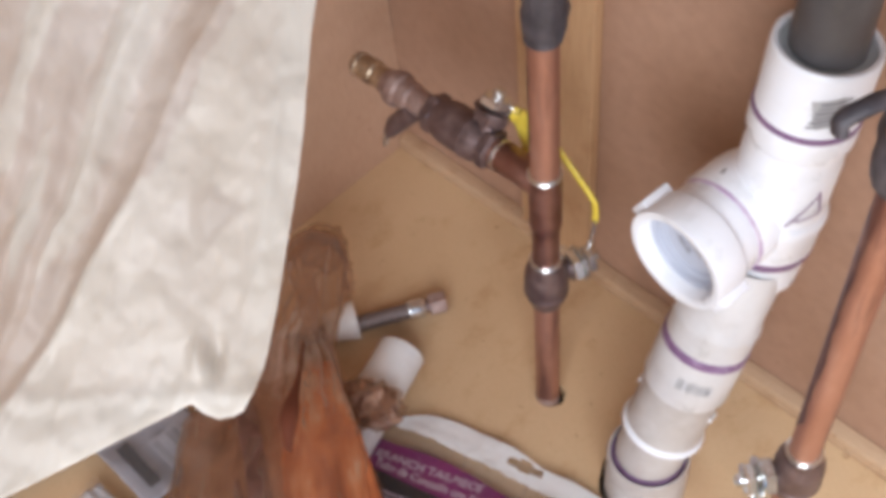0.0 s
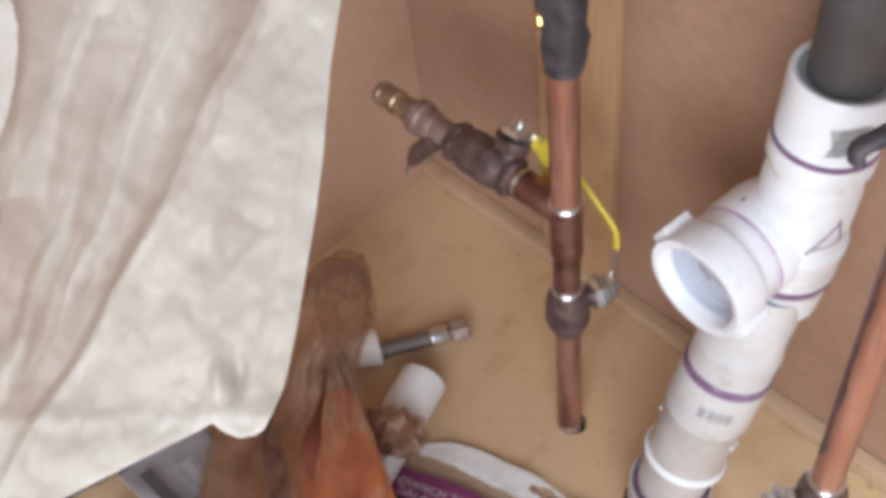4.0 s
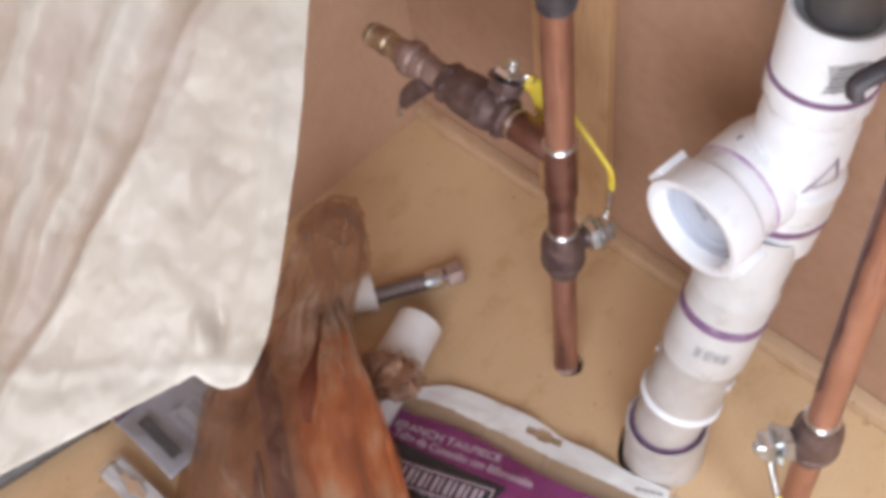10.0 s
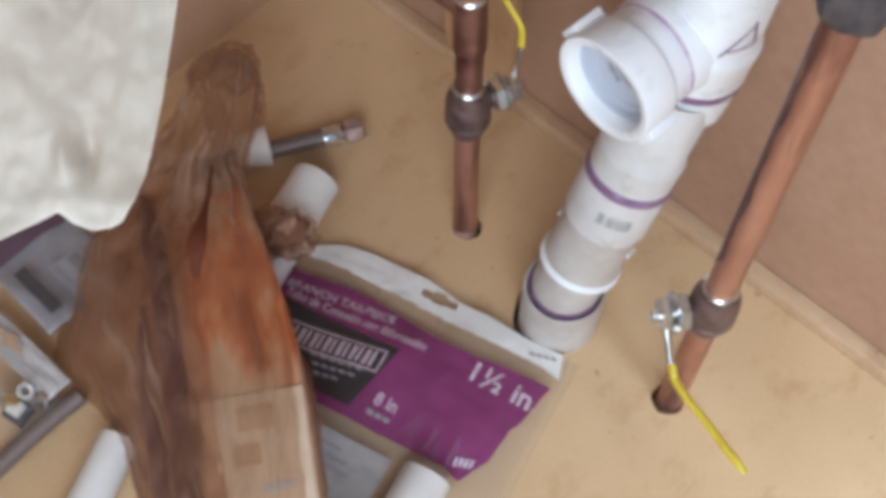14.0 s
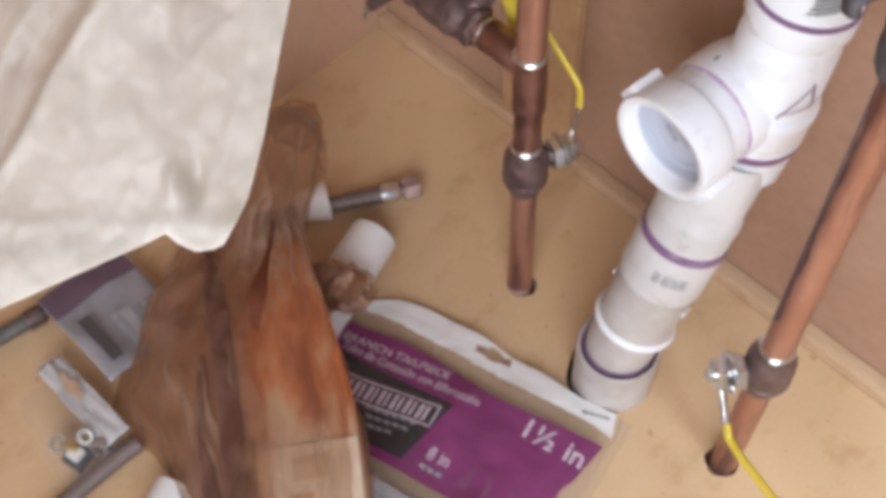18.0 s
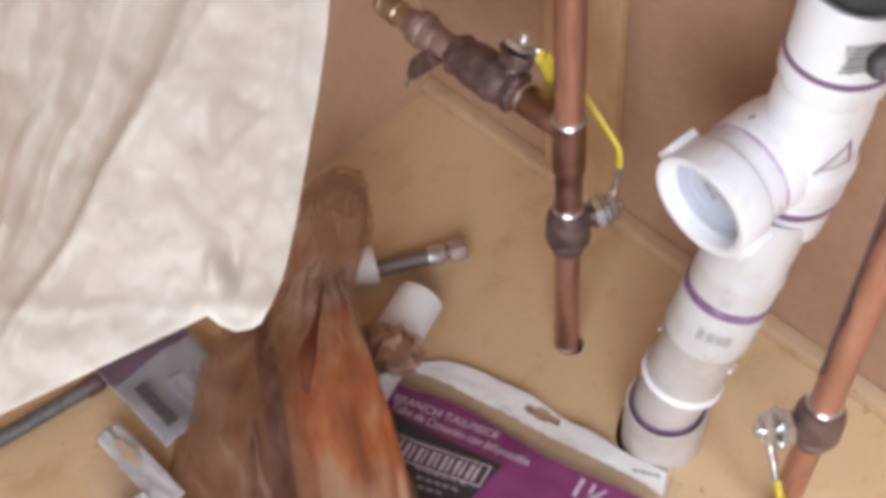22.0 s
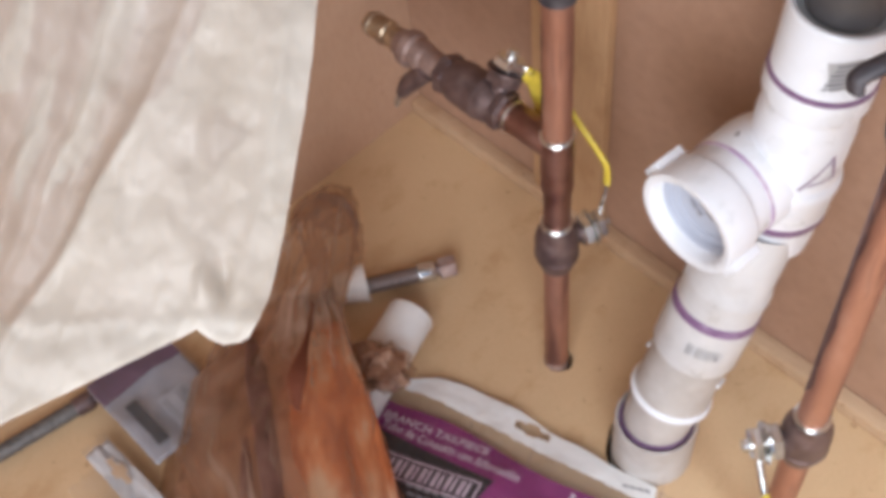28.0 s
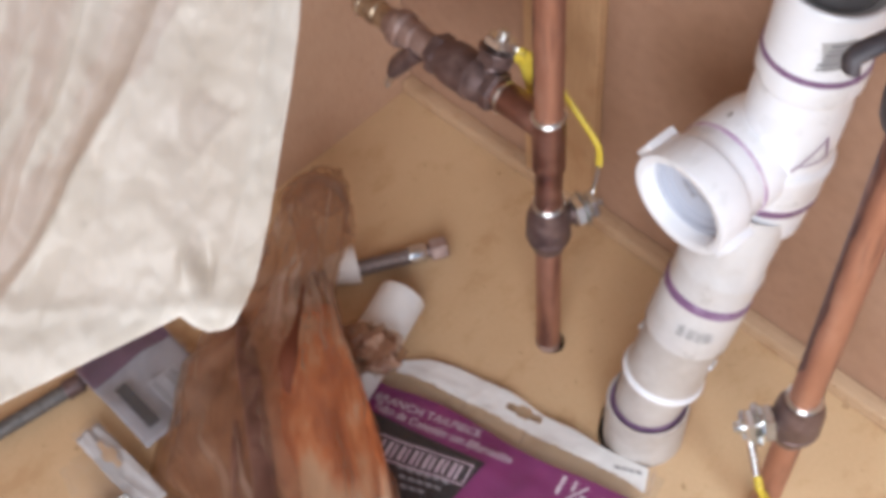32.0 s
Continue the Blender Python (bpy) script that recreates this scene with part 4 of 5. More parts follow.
HEM = [(-0.40, -0.21), (-0.0388, -0.0248), (-0.0122, -0.0111), (-0.0062, -0.0080), (-0.0037, -0.0066), (-0.0018, -0.0080), (0.0004, -0.0088), (0.0026, -0.0084), (0.005, -0.0069), (0.02, -0.006)]
FREE = [(-0.0069, 0.0038), (-0.005, 0.0053), (-0.0014, 0.0067), (0.0074, 0.0086), (0.0163, 0.0099), (0.025, 0.0112), (0.034, 0.0123), (0.047, 0.0132), (0.1, 0.021), (0.31, 0.04)]


FOLD = [(-0.30, -0.21), (-0.0075, -0.0299), (0.0025, -0.0241), (0.0141, -0.0182), (0.0216, -0.0137), (0.0349, -0.0082), (0.0491, -0.0012), (0.10, 0.0205), (0.40, 0.15)]


def bell(x, width):
    return math.exp(-(x / width) ** 2)


def pleats(d, v):
    """Slack, uneven pleats that fan out from the lower edge; d is the way from the main crest."""
    w = d / (0.6 + 9.0 * max(0.0, v + 0.01)) * 0.75
    return noise.noise(Vector((w * 210, v * 22, 4.0))) * 1.3 + 0.5 * noise.noise(Vector((w * 480, v * 30, 9.0)))


def sheet_point(a, b):
    """a runs from the side panel to the free edge, b from the hem up; the sheet's own plane."""
    v = b * 0.1 if b < 0.8 else 0.08 + (b - 0.8) * 1.1
    right = along_table(-0.0069 + v, FREE)
    u = -0.375 + 0.315 * a / 0.12 if a < 0.12 else -0.06 + (0.06 + right) * (a - 0.12) / 0.88
    vv = along_table(u, HEM) * (1 - b) ** 2 + (1 - (1 - b) ** 2) * -0.0069 + v
    inner = min(1.0, max(0.0, right - u - 0.001) / 0.008)
    low = min(1.0, max(0.0, vv + 0.004) / 0.012)
    d = along_table(vv, FOLD) - u + 0.0004 * math.sin(vv * 260)
    deep = 0.0022 + 0.0042 * min(1.0, max(0.0, vv) / 0.05)
    # one sharp crest with a deep furrow behind it, then slack pleats beyond
    fold = 0.0007 * bell(d, 0.0013) * inner - 0.0017 * bell(d - deep * 0.9, deep * 0.75) * low
    if d > deep:
        fold += 0.0017 * low * min(1.0, (d - deep) / 0.005) * pleats(d - deep, vv) * math.exp(-max(0.0, d - 0.05) / 0.05)
        fold += 0.0016 * min(1.0, (d - deep) / 0.010)
    lift = 1 / (1 + math.exp((d - deep * 0.5) / 0.0022))
    fold += 0.055 * min(0.06, max(0.0, vv)) * lift
    fold += 0.0012 * bell(u + 0.0012, 0.0030) * bell(vv - 0.0225, 0.0042) - 0.0009 * bell(u + 0.0045, 0.0016) * bell(vv - 0.0185, 0.0035)
    fold += 0.0010 * inner * bell(right - u - 0.0036, 0.0016) * low
    fold += wrinkle((u * 1.0, vv * 0.8, 0.3), 80, 0.0010)
    # the dent by the lower corner, and the stitched crease of the hem
    fold -= 0.0030 * bell(u + 0.0002, 0.0011) * bell(vv - 0.0006, 0.0028)
    fold += 0.0013 * bell(u + 0.0030, 0.0011) * bell(vv - 0.0002, 0.0030)
    line = vv + 0.0054 - 0.045 * (u + 0.006) + 0.0003 * math.sin(u * 500)
    fold += 0.0003 * bell(line, 0.0015) * (1.0 if u > -0.032 else 0.0)
    if v > 0.07:
        fold += 0.10 * (v - 0.07) ** 1.3
    return Vector((u, vv, fold))


sheet = part("plastic_sheet", grid(sheet_point, 300, 230), M_SHEET)
sheet.matrix_world = SHEET
tagged(sheet, "milky translucent plastic sheet hanging in loose folds beside the pipes", "plastic sheet")


def sheet_layer(name, label, keep, back, mat=M_LAYER):
    """Where the sheet lies double or pleats are paled: another film, just behind."""
    def fn(a, b):
        q = sheet_point(a, b)
        q.z -= back
        return q
    bm = grid(fn, 300, 200)
    gone = [f for f in bm.faces if not keep(f.calc_center_median())]
    bmesh.ops.delete(bm, geom=gone, context="FACES")
    return part(name, bm, mat, sheet, label)


def single(c):
    """The limp patch where the fold behind stops short."""
    rag = 0.0008 * noise.fractal(Vector((c.x, c.y, 3)) * 160, 0.9, 2.0, 4)
    gap = abs(c.x + 0.0014) / 0.0050 + abs(c.y - 0.0216 - 0.12 * c.x) / 0.0046
    return gap + rag * 620 < 1


def doubled(c):
    d = along_table(c.y, FOLD) - c.x
    rag = 0.0008 * noise.fractal(Vector((c.x, c.y, 0)) * 130, 0.9, 2.0, 3)
    deep = 0.0026 + 0.0050 * min(1.0, max(0.0, c.y) / 0.05)
    if single(c):
        return False
    if c.x < -0.0297 + rag and abs(c.y - 0.016) < 0.011 + rag:
        return False
    if d + rag < 0.0004:
        return d < -0.0022 + rag * 1.4 or c.y < 0.026
    # slack pleats: a whiter layer behind every other one imitates their shading
    return d > deep + 0.0005 and pleats(d - deep, c.y) + rag * 160 > 0.10


sheet_layer("fold_layer", "second layer of film for the doubled panel and the paled pleats", doubled, 0.0007)
sheet_layer("limp_patch", "thin inner film behind a limp patch", single, 0.0007, M_SHEET)
sheet_layer("hem", "turned-up hem of the sheet", lambda c: c.y + 0.0054 - 0.045 * (c.x + 0.006) < 0.0003 * math.sin(c.x * 500), 0.0012)
sheet_layer("edge_layer", "turned-in free edge of the sheet", lambda c: c.x > 0.0070 + 0.10 * (c.y - 0.03) + 0.0012 * noise.noise(Vector((c.y * 120, 1, 0))) and c.y > 0.0, 0.0014)
FLAP = [(0.0, -0.06), (0.020, -0.0450), (0.0267, -0.0406), (0.0333, -0.0365), (0.0431, -0.0338), (0.0529, -0.0334), (0.0609, -0.0362), (0.09, -0.044), (0.4, -0.10)]
sheet_layer("overlap", "loose milky flap of film over the sheet", lambda c: c.x < along_table(c.y, FLAP) + 0.0008 * noise.noise(Vector((c.y * 160, 2, 0))) and c.y > 0.015, -0.0022)

# ---- brown bag on the floor ----
BAG = [  # middle x and y, height of the middle, half width on either side, half height
    (-0.449, 0.262, 0.078, 0.006, 0.006, 0.008), (-0.440, 0.252, 0.080, 0.021, 0.017, 0.020), (-0.424, 0.236, 0.078, 0.029, 0.020, 0.024), (-0.405, 0.217, 0.068, 0.042, 0.013, 0.024),
    (-0.388, 0.201, 0.058, 0.072, 0.009, 0.028), (-0.352, 0.174, 0.050, 0.112, 0.015, 0.044),
    (-0.305, 0.137, 0.050, 0.124, 0.029, 0.051), (-0.255, 0.098, 0.050, 0.080, 0.038, 0.053), (-0.205, 0.058, 0.050, 0.064, 0.040, 0.053), (-0.160, 0.022, 0.050, 0.050, 0.040, 0.053), (-0.135, 0.002, 0.046, 0.04, 0.034, 0.044)]


def bag_point(a, b):
    k = b * (len(BAG) - 1)
    i = min(int(k), len(BAG) - 2)
    f = k - i
    x, y, zc, wl, wr, h = (p + (q - p) * f for p, q in zip(BAG[i], BAG[i + 1]))
    ang = 2 * math.pi * a
    c, s = math.cos(ang), math.sin(ang)
    tight = math.exp(-((b - 0.36) / 0.15) ** 2)
    sway = 1.1 * math.sin(b * 5.0) + 0.5 * math.sin(b * 13.0)
    pleat = 1 + (0.035 + 0.10 * tight) * math.sin(8 * ang + sway) - (0.05 + 0.07 * tight) * abs(math.sin(6.5 * ang + 0.6 * sway)) ** 0.7 + 0.03
    w = wl * abs(c) ** 0.8 if c < 0 else wr * c ** 0.6
    # the spread side sinks to the floor, the other stands up against the carton
    z = zc + s * h * pleat * (1.0 if c > 0 or s < 0 else 1.0 - 0.45 * abs(c) ** 1.5)
    if c < 0 and b > 0.36:
        z -= (zc - 0.012) * abs(c) ** 2.2 * min(1.0, (b - 0.36) / 0.1)
    q = Vector((x, y, z)) + Vector((0.68, 0.73, 0)) * (math.copysign(w, c) * pleat)
    # the deep crease below the tied neck
    q.z -= 0.020 * math.exp(-((ang - 1.75) / 0.16) ** 2) * math.exp(-((b - 0.47) / 0.075) ** 2)
    q += Vector((wrinkle(q, 22, 0.004), wrinkle(q + Vector((5, 0, 0)), 22, 0.004), wrinkle(q + Vector((0, 5, 0)), 30, 0.004)))
    if s > 0 and c < 0.1:
        q.z += 0.0055 * (abs(math.sin(ang * 7.0 + 2.2 * math.sin(b * 7) + 3 * b)) ** 0.7 - 0.5) * min(1.0, max(0.0, (b - 0.36) / 0.1))
    if s > 0 and b > 0.34:
        run = a * 58 + 3.5 * math.sin(b * 6.0 + 0.7) + 1.5 * noise.noise(Vector((a * 9, b * 7, 1)))
        q.z += 0.0034 * max(0.0, noise.noise(Vector((run * 0.55, b * 5, 6)))) ** 0.8 * min(1.0, (b - 0.34) / 0.12)
        q.z += 0.0016 * abs(noise.noise(Vector((run * 1.3, b * 11, 2)))) * min(1.0, (b - 0.34) / 0.12)
    q += Vector((0.68, 0.73, 0)) * 0.003 * math.sin(b * 40 + 6 * c) * max(0.0, -c)
    q.z = max(q.z, 0.0018 + 0.002 * abs(math.sin(q.x * 90)))
    return q


bag = thing("plastic_bag", "crumpled brown translucent plastic bag with a knotted neck on the floor", "plastic bag")
bag_bm = grid(bag_point, 200, 260)
lay = bag_bm.loops.layers.uv.new("film")
for k, f in enumerate(bag_bm.faces):
    i, j = k % 200, k // 200
    for lp, (di, dj) in zip(f.loops, ((0, 0), (1, 0), (1, 1), (0, 1))):
        lp[lay].uv = (abs(2 * (i + di) / 200 - 1), (j + dj) / 260)
bmesh.ops.remove_doubles(bag_bm, verts=bag_bm.verts, dist=1e-5)
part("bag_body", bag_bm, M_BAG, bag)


def liner_point(a, b):
    """A second layer of film inside the spread side, from the neck to the open end."""
    q = bag_point(0.27 + 0.225 * a, 0.40 + 0.56 * b)
    q -= Vector((0.68, 0.73, 0)) * (-0.006 * a)
    q.z = max(0.0105 + 0.001 * math.sin(q.x * 70), q.z - 0.004) if a > 0.75 else q.z - 0.004
    return q


part("inner_layer", grid(liner_point, 70, 120), M_LINER, bag, "darker second layer of film inside the bag")


def crumple(centre, size, seed, squash=(1, 1, 1), turn=0.0):
    bm = bmesh.new()
    bmesh.ops.create_icosphere(bm, subdivisions=5, radius=1.0)
    m = Matrix.Translation(centre) @ pose(0, 0, 0, 0, 0, turn) @ Matrix.Diagonal((size * squash[0], size * squash[1], size * squash[2], 1))
    for v in bm.verts:
        d = v.co.normalized()
        r = 1 + 0.34 * noise.fractal(d * 1.5 + Vector((seed, 0, 0)), 0.9, 2.1, 4) - 0.20 * abs(math.sin(4 * math.atan2(d.z, d.x) + seed + 1.5 * d.y))
        v.co = m @ (d * r)
        v.co.z = max(v.co.z, 0.002)
    return bm


# gathered film under the neck, coloured dark to paint the pinch's shadow
for dx, r, lo in ((0.0, 0.0050, -0.0035), (0.0022, 0.0030, -0.0035)):
    line = curve_points([(-0.3852 + dx, 0.1882, 0.0815 - lo), (-0.3665 + dx, 0.1725, 0.094 - lo), (-0.3499 + dx, 0.1571, 0.1045 - lo), (-0.3320 + dx, 0.1384, 0.1125 - lo), (-0.3165 + dx, 0.1235, 0.1105 - lo)], 8)
    rr = [r * (0.14 + 0.10 * (k / len(line)) + 0.9 * bell(k / (len(line) - 1) - 0.74, 0.20)) for k in range(len(line))]
    part("gathered_fold", sweep(line, rr, 14, 0.4, (0, 0, 1)), M_PINCH_SHADE, bag, "gathered pinch of film with its shadow in the colour")
# the film lies double in a dark band along the carton, and again lower down beside it
for ctrl, r, seed in (([(-0.414, 0.1497, 0.0615), (-0.397, 0.1425, 0.0685), (-0.3620, 0.1240, 0.0885), (-0.3346, 0.1083, 0.0945), (-0.3114, 0.0943, 0.0965), (-0.2897, 0.0792, 0.0945), (-0.2635, 0.0613, 0.0940), (-0.2261, 0.0377, 0.0935), (-0.196, 0.016, 0.089)], 0.0070, 1.0),
                      ([(-0.3400, 0.0960, 0.0860), (-0.3180, 0.0795, 0.0815), (-0.2970, 0.0625, 0.0720), (-0.2740, 0.0460, 0.0665), (-0.2440, 0.0280, 0.0600)], 0.0052, 4.0)):
    line = curve_points(ctrl, 8)
    rr = [r * min(1.0, 0.3 + 3.0 * k / len(line)) * (1 + 0.25 * noise.noise(Vector((k * 0.2, seed, 0)))) for k in range(len(line))]
    bm = sweep(line, rr, 16, 0.22, (0, 0, 1))
    for v in bm.verts:
        v.co.z += wrinkle(v.co + Vector((seed, 0, 0)), 60, 0.0018)
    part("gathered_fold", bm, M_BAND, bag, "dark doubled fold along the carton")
# the neck is tied into a loop of twisted film
for dx, dz, r, seed in ((0.0, 0.0, 0.0044, 1.0), (0.003, -0.006, 0.0036, 5.0), (-0.002, 0.001, 0.0030, 8.0)):
    line = curve_points([(-0.4465 + dx, 0.2235, 0.074 + dz), (-0.4470 + dx, 0.2290, 0.0850 + dz), (-0.4415 + dx, 0.2385, 0.0950 + dz), (-0.4305 + dx, 0.2465, 0.1020 + dz), (-0.4165 + dx, 0.2500, 0.0985 + dz), (-0.4080 + dx, 0.2480, 0.0850 + dz), (-0.4060 + dx, 0.2430, 0.066 + dz)], 8)
    rr = [r * (0.55 + 0.45 * math.sin(math.pi * k / (len(line) - 1))) * (1 + 0.3 * noise.noise(Vector((k * 0.45, seed, 0)))) for k in range(len(line))]
    bm = sweep(line, rr, 14, 0.75)
    for v in bm.verts:
        v.co += Vector((1, 1, 1)) * wrinkle(v.co + Vector((seed, 0, 0)), 75, 0.0026)
    part("neck_loop", bm, M_BAG, bag, "twisted loop of the tied neck")
# pleats that fan out from the pinch to the loop
for k, (x, y, z) in enumerate(((-0.4440, 0.2250, 0.086), (-0.4390, 0.2340, 0.094), (-0.4300, 0.2400, 0.099), (-0.4190, 0.2430, 0.097), (-0.4100, 0.2410, 0.086))):
    line = curve_points([(-0.3880 + 0.0012 * k, 0.1905 + 0.0012 * k, 0.0835), (-0.4020 + 0.001 * k, 0.2030 + 0.0025 * k, 0.0895 + 0.001 * (k % 2)), ((x - 0.412) / 2 - 0.004, (y + 0.212) / 2, (z + 0.092) / 2 + 0.001), (x, y, z)], 8)
    part("neck_pleat", sweep(line, [0.0007 + 0.0010 * math.sin(math.pi * i / (len(line) - 1)) for i in range(len(line))], 10, 0.45, (0, 0, 1)), M_BAG, bag)
for size, seed, mat in ((0.0215, 4.1, M_BAG), (0.0185, 7.3, M_EAR)):
    part("bag_ear", crumple((-0.342, 0.197, 0.040), size, seed, (1.15, 0.85, 0.9), 30), mat, bag, "bunched fold of the bag")
for k, (dx, dy, dz, size, seed) in enumerate(((0.0, 0.0, 0.002, 0.015, 1.7),)):
    part("bag_tuft", crumple((-0.432 + dx, 0.246 + dy, 0.080 + dz), size, seed, (1.1, 0.9, 1.0), 20 + 30 * k), M_BAG, bag, "crumpled film inside the knotted top")

carton = thing("carton", "long pale beige printed carton half inside the brown bag", "carton")
CM = pose(-0.2103, 0.0707, 0.0, 0, 0, -36.5)


def carton_loft(rows, mat, name, label=""):
    """A box-like body through cross-sections: place along, half width, shift across, top height."""
    bm, rings = bmesh.new(), []
    for x, w, sh, top in rows:
        e = 0.0025
        ring = [(-w, 0.004), (w, 0.004), (w, top - e), (w - e, top), (-w + e, top), (-w, top - e)]
        rings.append([bm.verts.new(CM @ Vector((x, sh + y, z))) for y, z in ring])
    for a, b in zip(rings, rings[1:]):
        for i in range(6):
            bm.faces.new((a[i], a[(i + 1) % 6], b[(i + 1) % 6], b[i]))
    bm.faces.new(rings[0])
    bm.faces.new(rings[-1][::-1])
    return part(name, bm, mat, carton, label)


carton_loft([(-0.052, 0.0285, 0.001, 0.091), (0.03, 0.0295, 0.001, 0.092), (0.118, 0.0295, 0.001, 0.092)], M_BEIGE, "carton_box")
end_rows = [(-0.208, 0.009, -0.003, 0.060), (-0.188, 0.019, -0.010, 0.069), (-0.167, 0.0245, -0.011, 0.076), (-0.141, 0.0280, -0.009, 0.082), (-0.115, 0.0297, -0.006, 0.0865), (-0.085, 0.0307, -0.0025, 0.090), (-0.0522, 0.0285, 0.001, 0.0924)]
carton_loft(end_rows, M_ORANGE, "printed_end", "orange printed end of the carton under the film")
part("carton_flap", block(-0.0515, 0.118, -0.027, 0.029, 0.0926, 0.0934, 0.0004, m=CM), M_BEIGE, carton)
for x0, x1, y0, y1, mat in ((-0.044, -0.030, -0.008, 0.012, M_TRIM), (-0.0225, -0.0105, -0.0115, 0.003, M_TRIM), (0.001, 0.0052, 0.002, 0.019, M_INK_FAINT), (0.017, 0.020, -0.012, 0.004, M_INK_FAINT), (0.028, 0.034, 0.000, 0.016, M_TRIM), (0.046, 0.054, -0.014, 0.010, M_INK_FAINT), (0.064, 0.068, -0.02, 0.018, M_TRIM)):
    part("print_bar", block(x0, x1, y0, y1, 0.0935, 0.0938, m=CM), mat, carton, smooth=False)

# ---- supply hoses and loose tubes on the floor ----


def hose(name_label, pts, r, ends, sleeve=M_HOSE, nut=M_STEEL):
    h = thing("supply_hose", name_label, "hose", "supply hoses")
    line = curve_points(pts, 10)
    part("braid", sweep(line, r, 20), sleeve, h, "dull braided metal sleeve")
    for which in ends:
        a, b = (line[0], line[1]) if which == 0 else (line[-1], line[-2])
        d = (Vector(a) - Vector(b)).normalized()
        m = along(Vector(a) - d * 0.006, Vector(a) + d)
        part("ferrule", turned([(r, -0.004), (r + 0.0014, -0.0035), (r + 0.0014, 0.008), (r + 0.0004, 0.0095), (r * 0.7, 0.0098)], m, 28), nut, h, "crimped ferrule")
        part("neck", turned([(r * 0.8, 0.009), (r * 0.8, 0.0125)], m, 24), M_VALVE, h)
        part("coupling_nut", turned([(r * 0.8, 0.012), (r + 0.0022, 0.0125), (r + 0.0026, 0.014), (r + 0.0026, 0.0235), (r + 0.0018, 0.025), (r * 0.7, 0.025), (r * 0.6, 0.018), (0, 0.018)], m, 6), M_DULL, h, "dull plated coupling nut", smooth=False)
    return h


near_hose = hose("braided supply hose with a chrome nut, its paper tag still on", [(-0.440, 0.203, 0.0085), (-0.4189, 0.2383, 0.0088), (-0.4109, 0.2517, 0.0090), (-0.3983, 0.2727, 0.0092), (-0.388, 0.2899, 0.0094)], 0.0060, (1,))
tag_m = along((-0.4215, 0.2338, 0.0150), (-0.4112, 0.2510, 0.0152))
part("paper_tag", turned([(0.0078, -0.006), (0.0104, -0.005), (0.0146, 0.017), (0.0140, 0.0175), (0.0078, 0.013)], tag_m, 20), M_WHITE, near_hose, "white paper tag wrapped round the hose")
hose("dull braided hose lying against the side panel", [(-0.511, -0.13, 0.009), (-0.506, -0.06, 0.009), (-0.4964, -0.005, 0.009), (-0.4905, 0.030, 0.009), (-0.4872, 0.050, 0.009)], 0.0058, (1,), M_SLEEVE, M_VALVE)
hose("dark supply hose under the small packs", [(-0.352, -0.10, 0.0072), (-0.361, -0.04, 0.0072), (-0.364, 0.0, 0.0072), (-0.364, 0.030, 0.0072), (-0.363, 0.042, 0.0072)], 0.0060, ())


def plastic_tube(label, a, b, r):
    t = thing("plastic_tube", label, "tube", "plastic tubes")
    m = along(a, b)
    n = (Vector(b) - Vector(a)).length
    part("tube_wall", turned([(r * 0.88, 0.0), (r * 0.98, 0), (r, 0.001), (r, n - 0.001), (r * 0.985, n), (r * 0.88, n), (r * 0.87, n * 0.5), (r * 0.88, 0.0)], m, 44), M_TUBE, t)
    return t


plastic_tube("white plastic tailpiece tube half covered by the bag", (-0.330, 0.140, 0.0175), (-0.3665, 0.2505, 0.0175), 0.0172)
plastic_tube("white plastic tube lying beside the bag", (-0.273, -0.060, 0.0128), (-0.3205, 0.041, 0.0128), 0.0126)

# ---- printed bag of the tailpiece ----
PACK_AT = Vector((-0.334, 0.195, 0.0))


def pack_point(s, t, lift=0.0):
    """s runs along the header, t down the pack from the label's top, both in metres."""
    p = PACK_AT + Vector((0.962, 0.274, 0)) * s + Vector((0.25, -0.968, 0)) * t
    mid = math.sin(min(max(s / 0.195, 0), 1) * math.pi)
    p.z = 0.0052 + 0.008 * math.exp(-((t - 0.04) / 0.05) ** 2) * (0.4 + 0.6 * mid) + 0.0014 * math.sin(s * 70 + t * 30) * min(1, max(0, t) / 0.03) + lift
    p.z += wrinkle((p.x, p.y, 0.2), 30, 0.0018)
    return p


def pack_patch(name, s0, s1, t0, t1, mat, parent, label="", lift=0.0, nu=24, nv=12, edge=None):
    def fn(a, b):
        t = t0 + (t1 - t0) * b
        e = edge(b) if edge else 0.0
        return pack_point(s0 + (s1 + e - s0) * a, t, lift)
    return part(name, grid(fn, nu, nv), mat, parent, label)


def pack_words(text, width, height, s, t, parent, slope=0.0):
    """Lettering fitted to a width and height on the label."""
    bm = words(text, 1.0)
    xs = [v.co.x for v in bm.verts]
    ys = [v.co.y for v in bm.verts]
    kx, ky = width / (max(xs) - min(xs)), height / (max(ys) - min(ys))
    for v in bm.verts:
        x = (v.co.x - min(xs)) * kx
        v.co = pack_point(s + x, t - v.co.y * ky + slope * x, 0.0018)
    return part("lettering", bm, M_PINK, parent, smooth=False)


pack = thing("tailpiece_pack", "clear plastic bag with a purple printed label holding a white tailpiece", "packaging", "", PACK_AT)
HEAD = [(-0.0042, -0.0165), (0.004, -0.0210), (0.022, -0.0315), (0.044, -0.0350), (0.086, -0.0338), (0.110, -0.0285), (0.130, -0.0288), (0.153, -0.0258), (0.1965, -0.0245)]
FOOT = [(-0.0042, -0.0125), (0.010, -0.0139), (0.033, -0.0150), (0.076, -0.0140), (0.119, -0.0114), (0.168, -0.0118), (0.1965, -0.0078)]


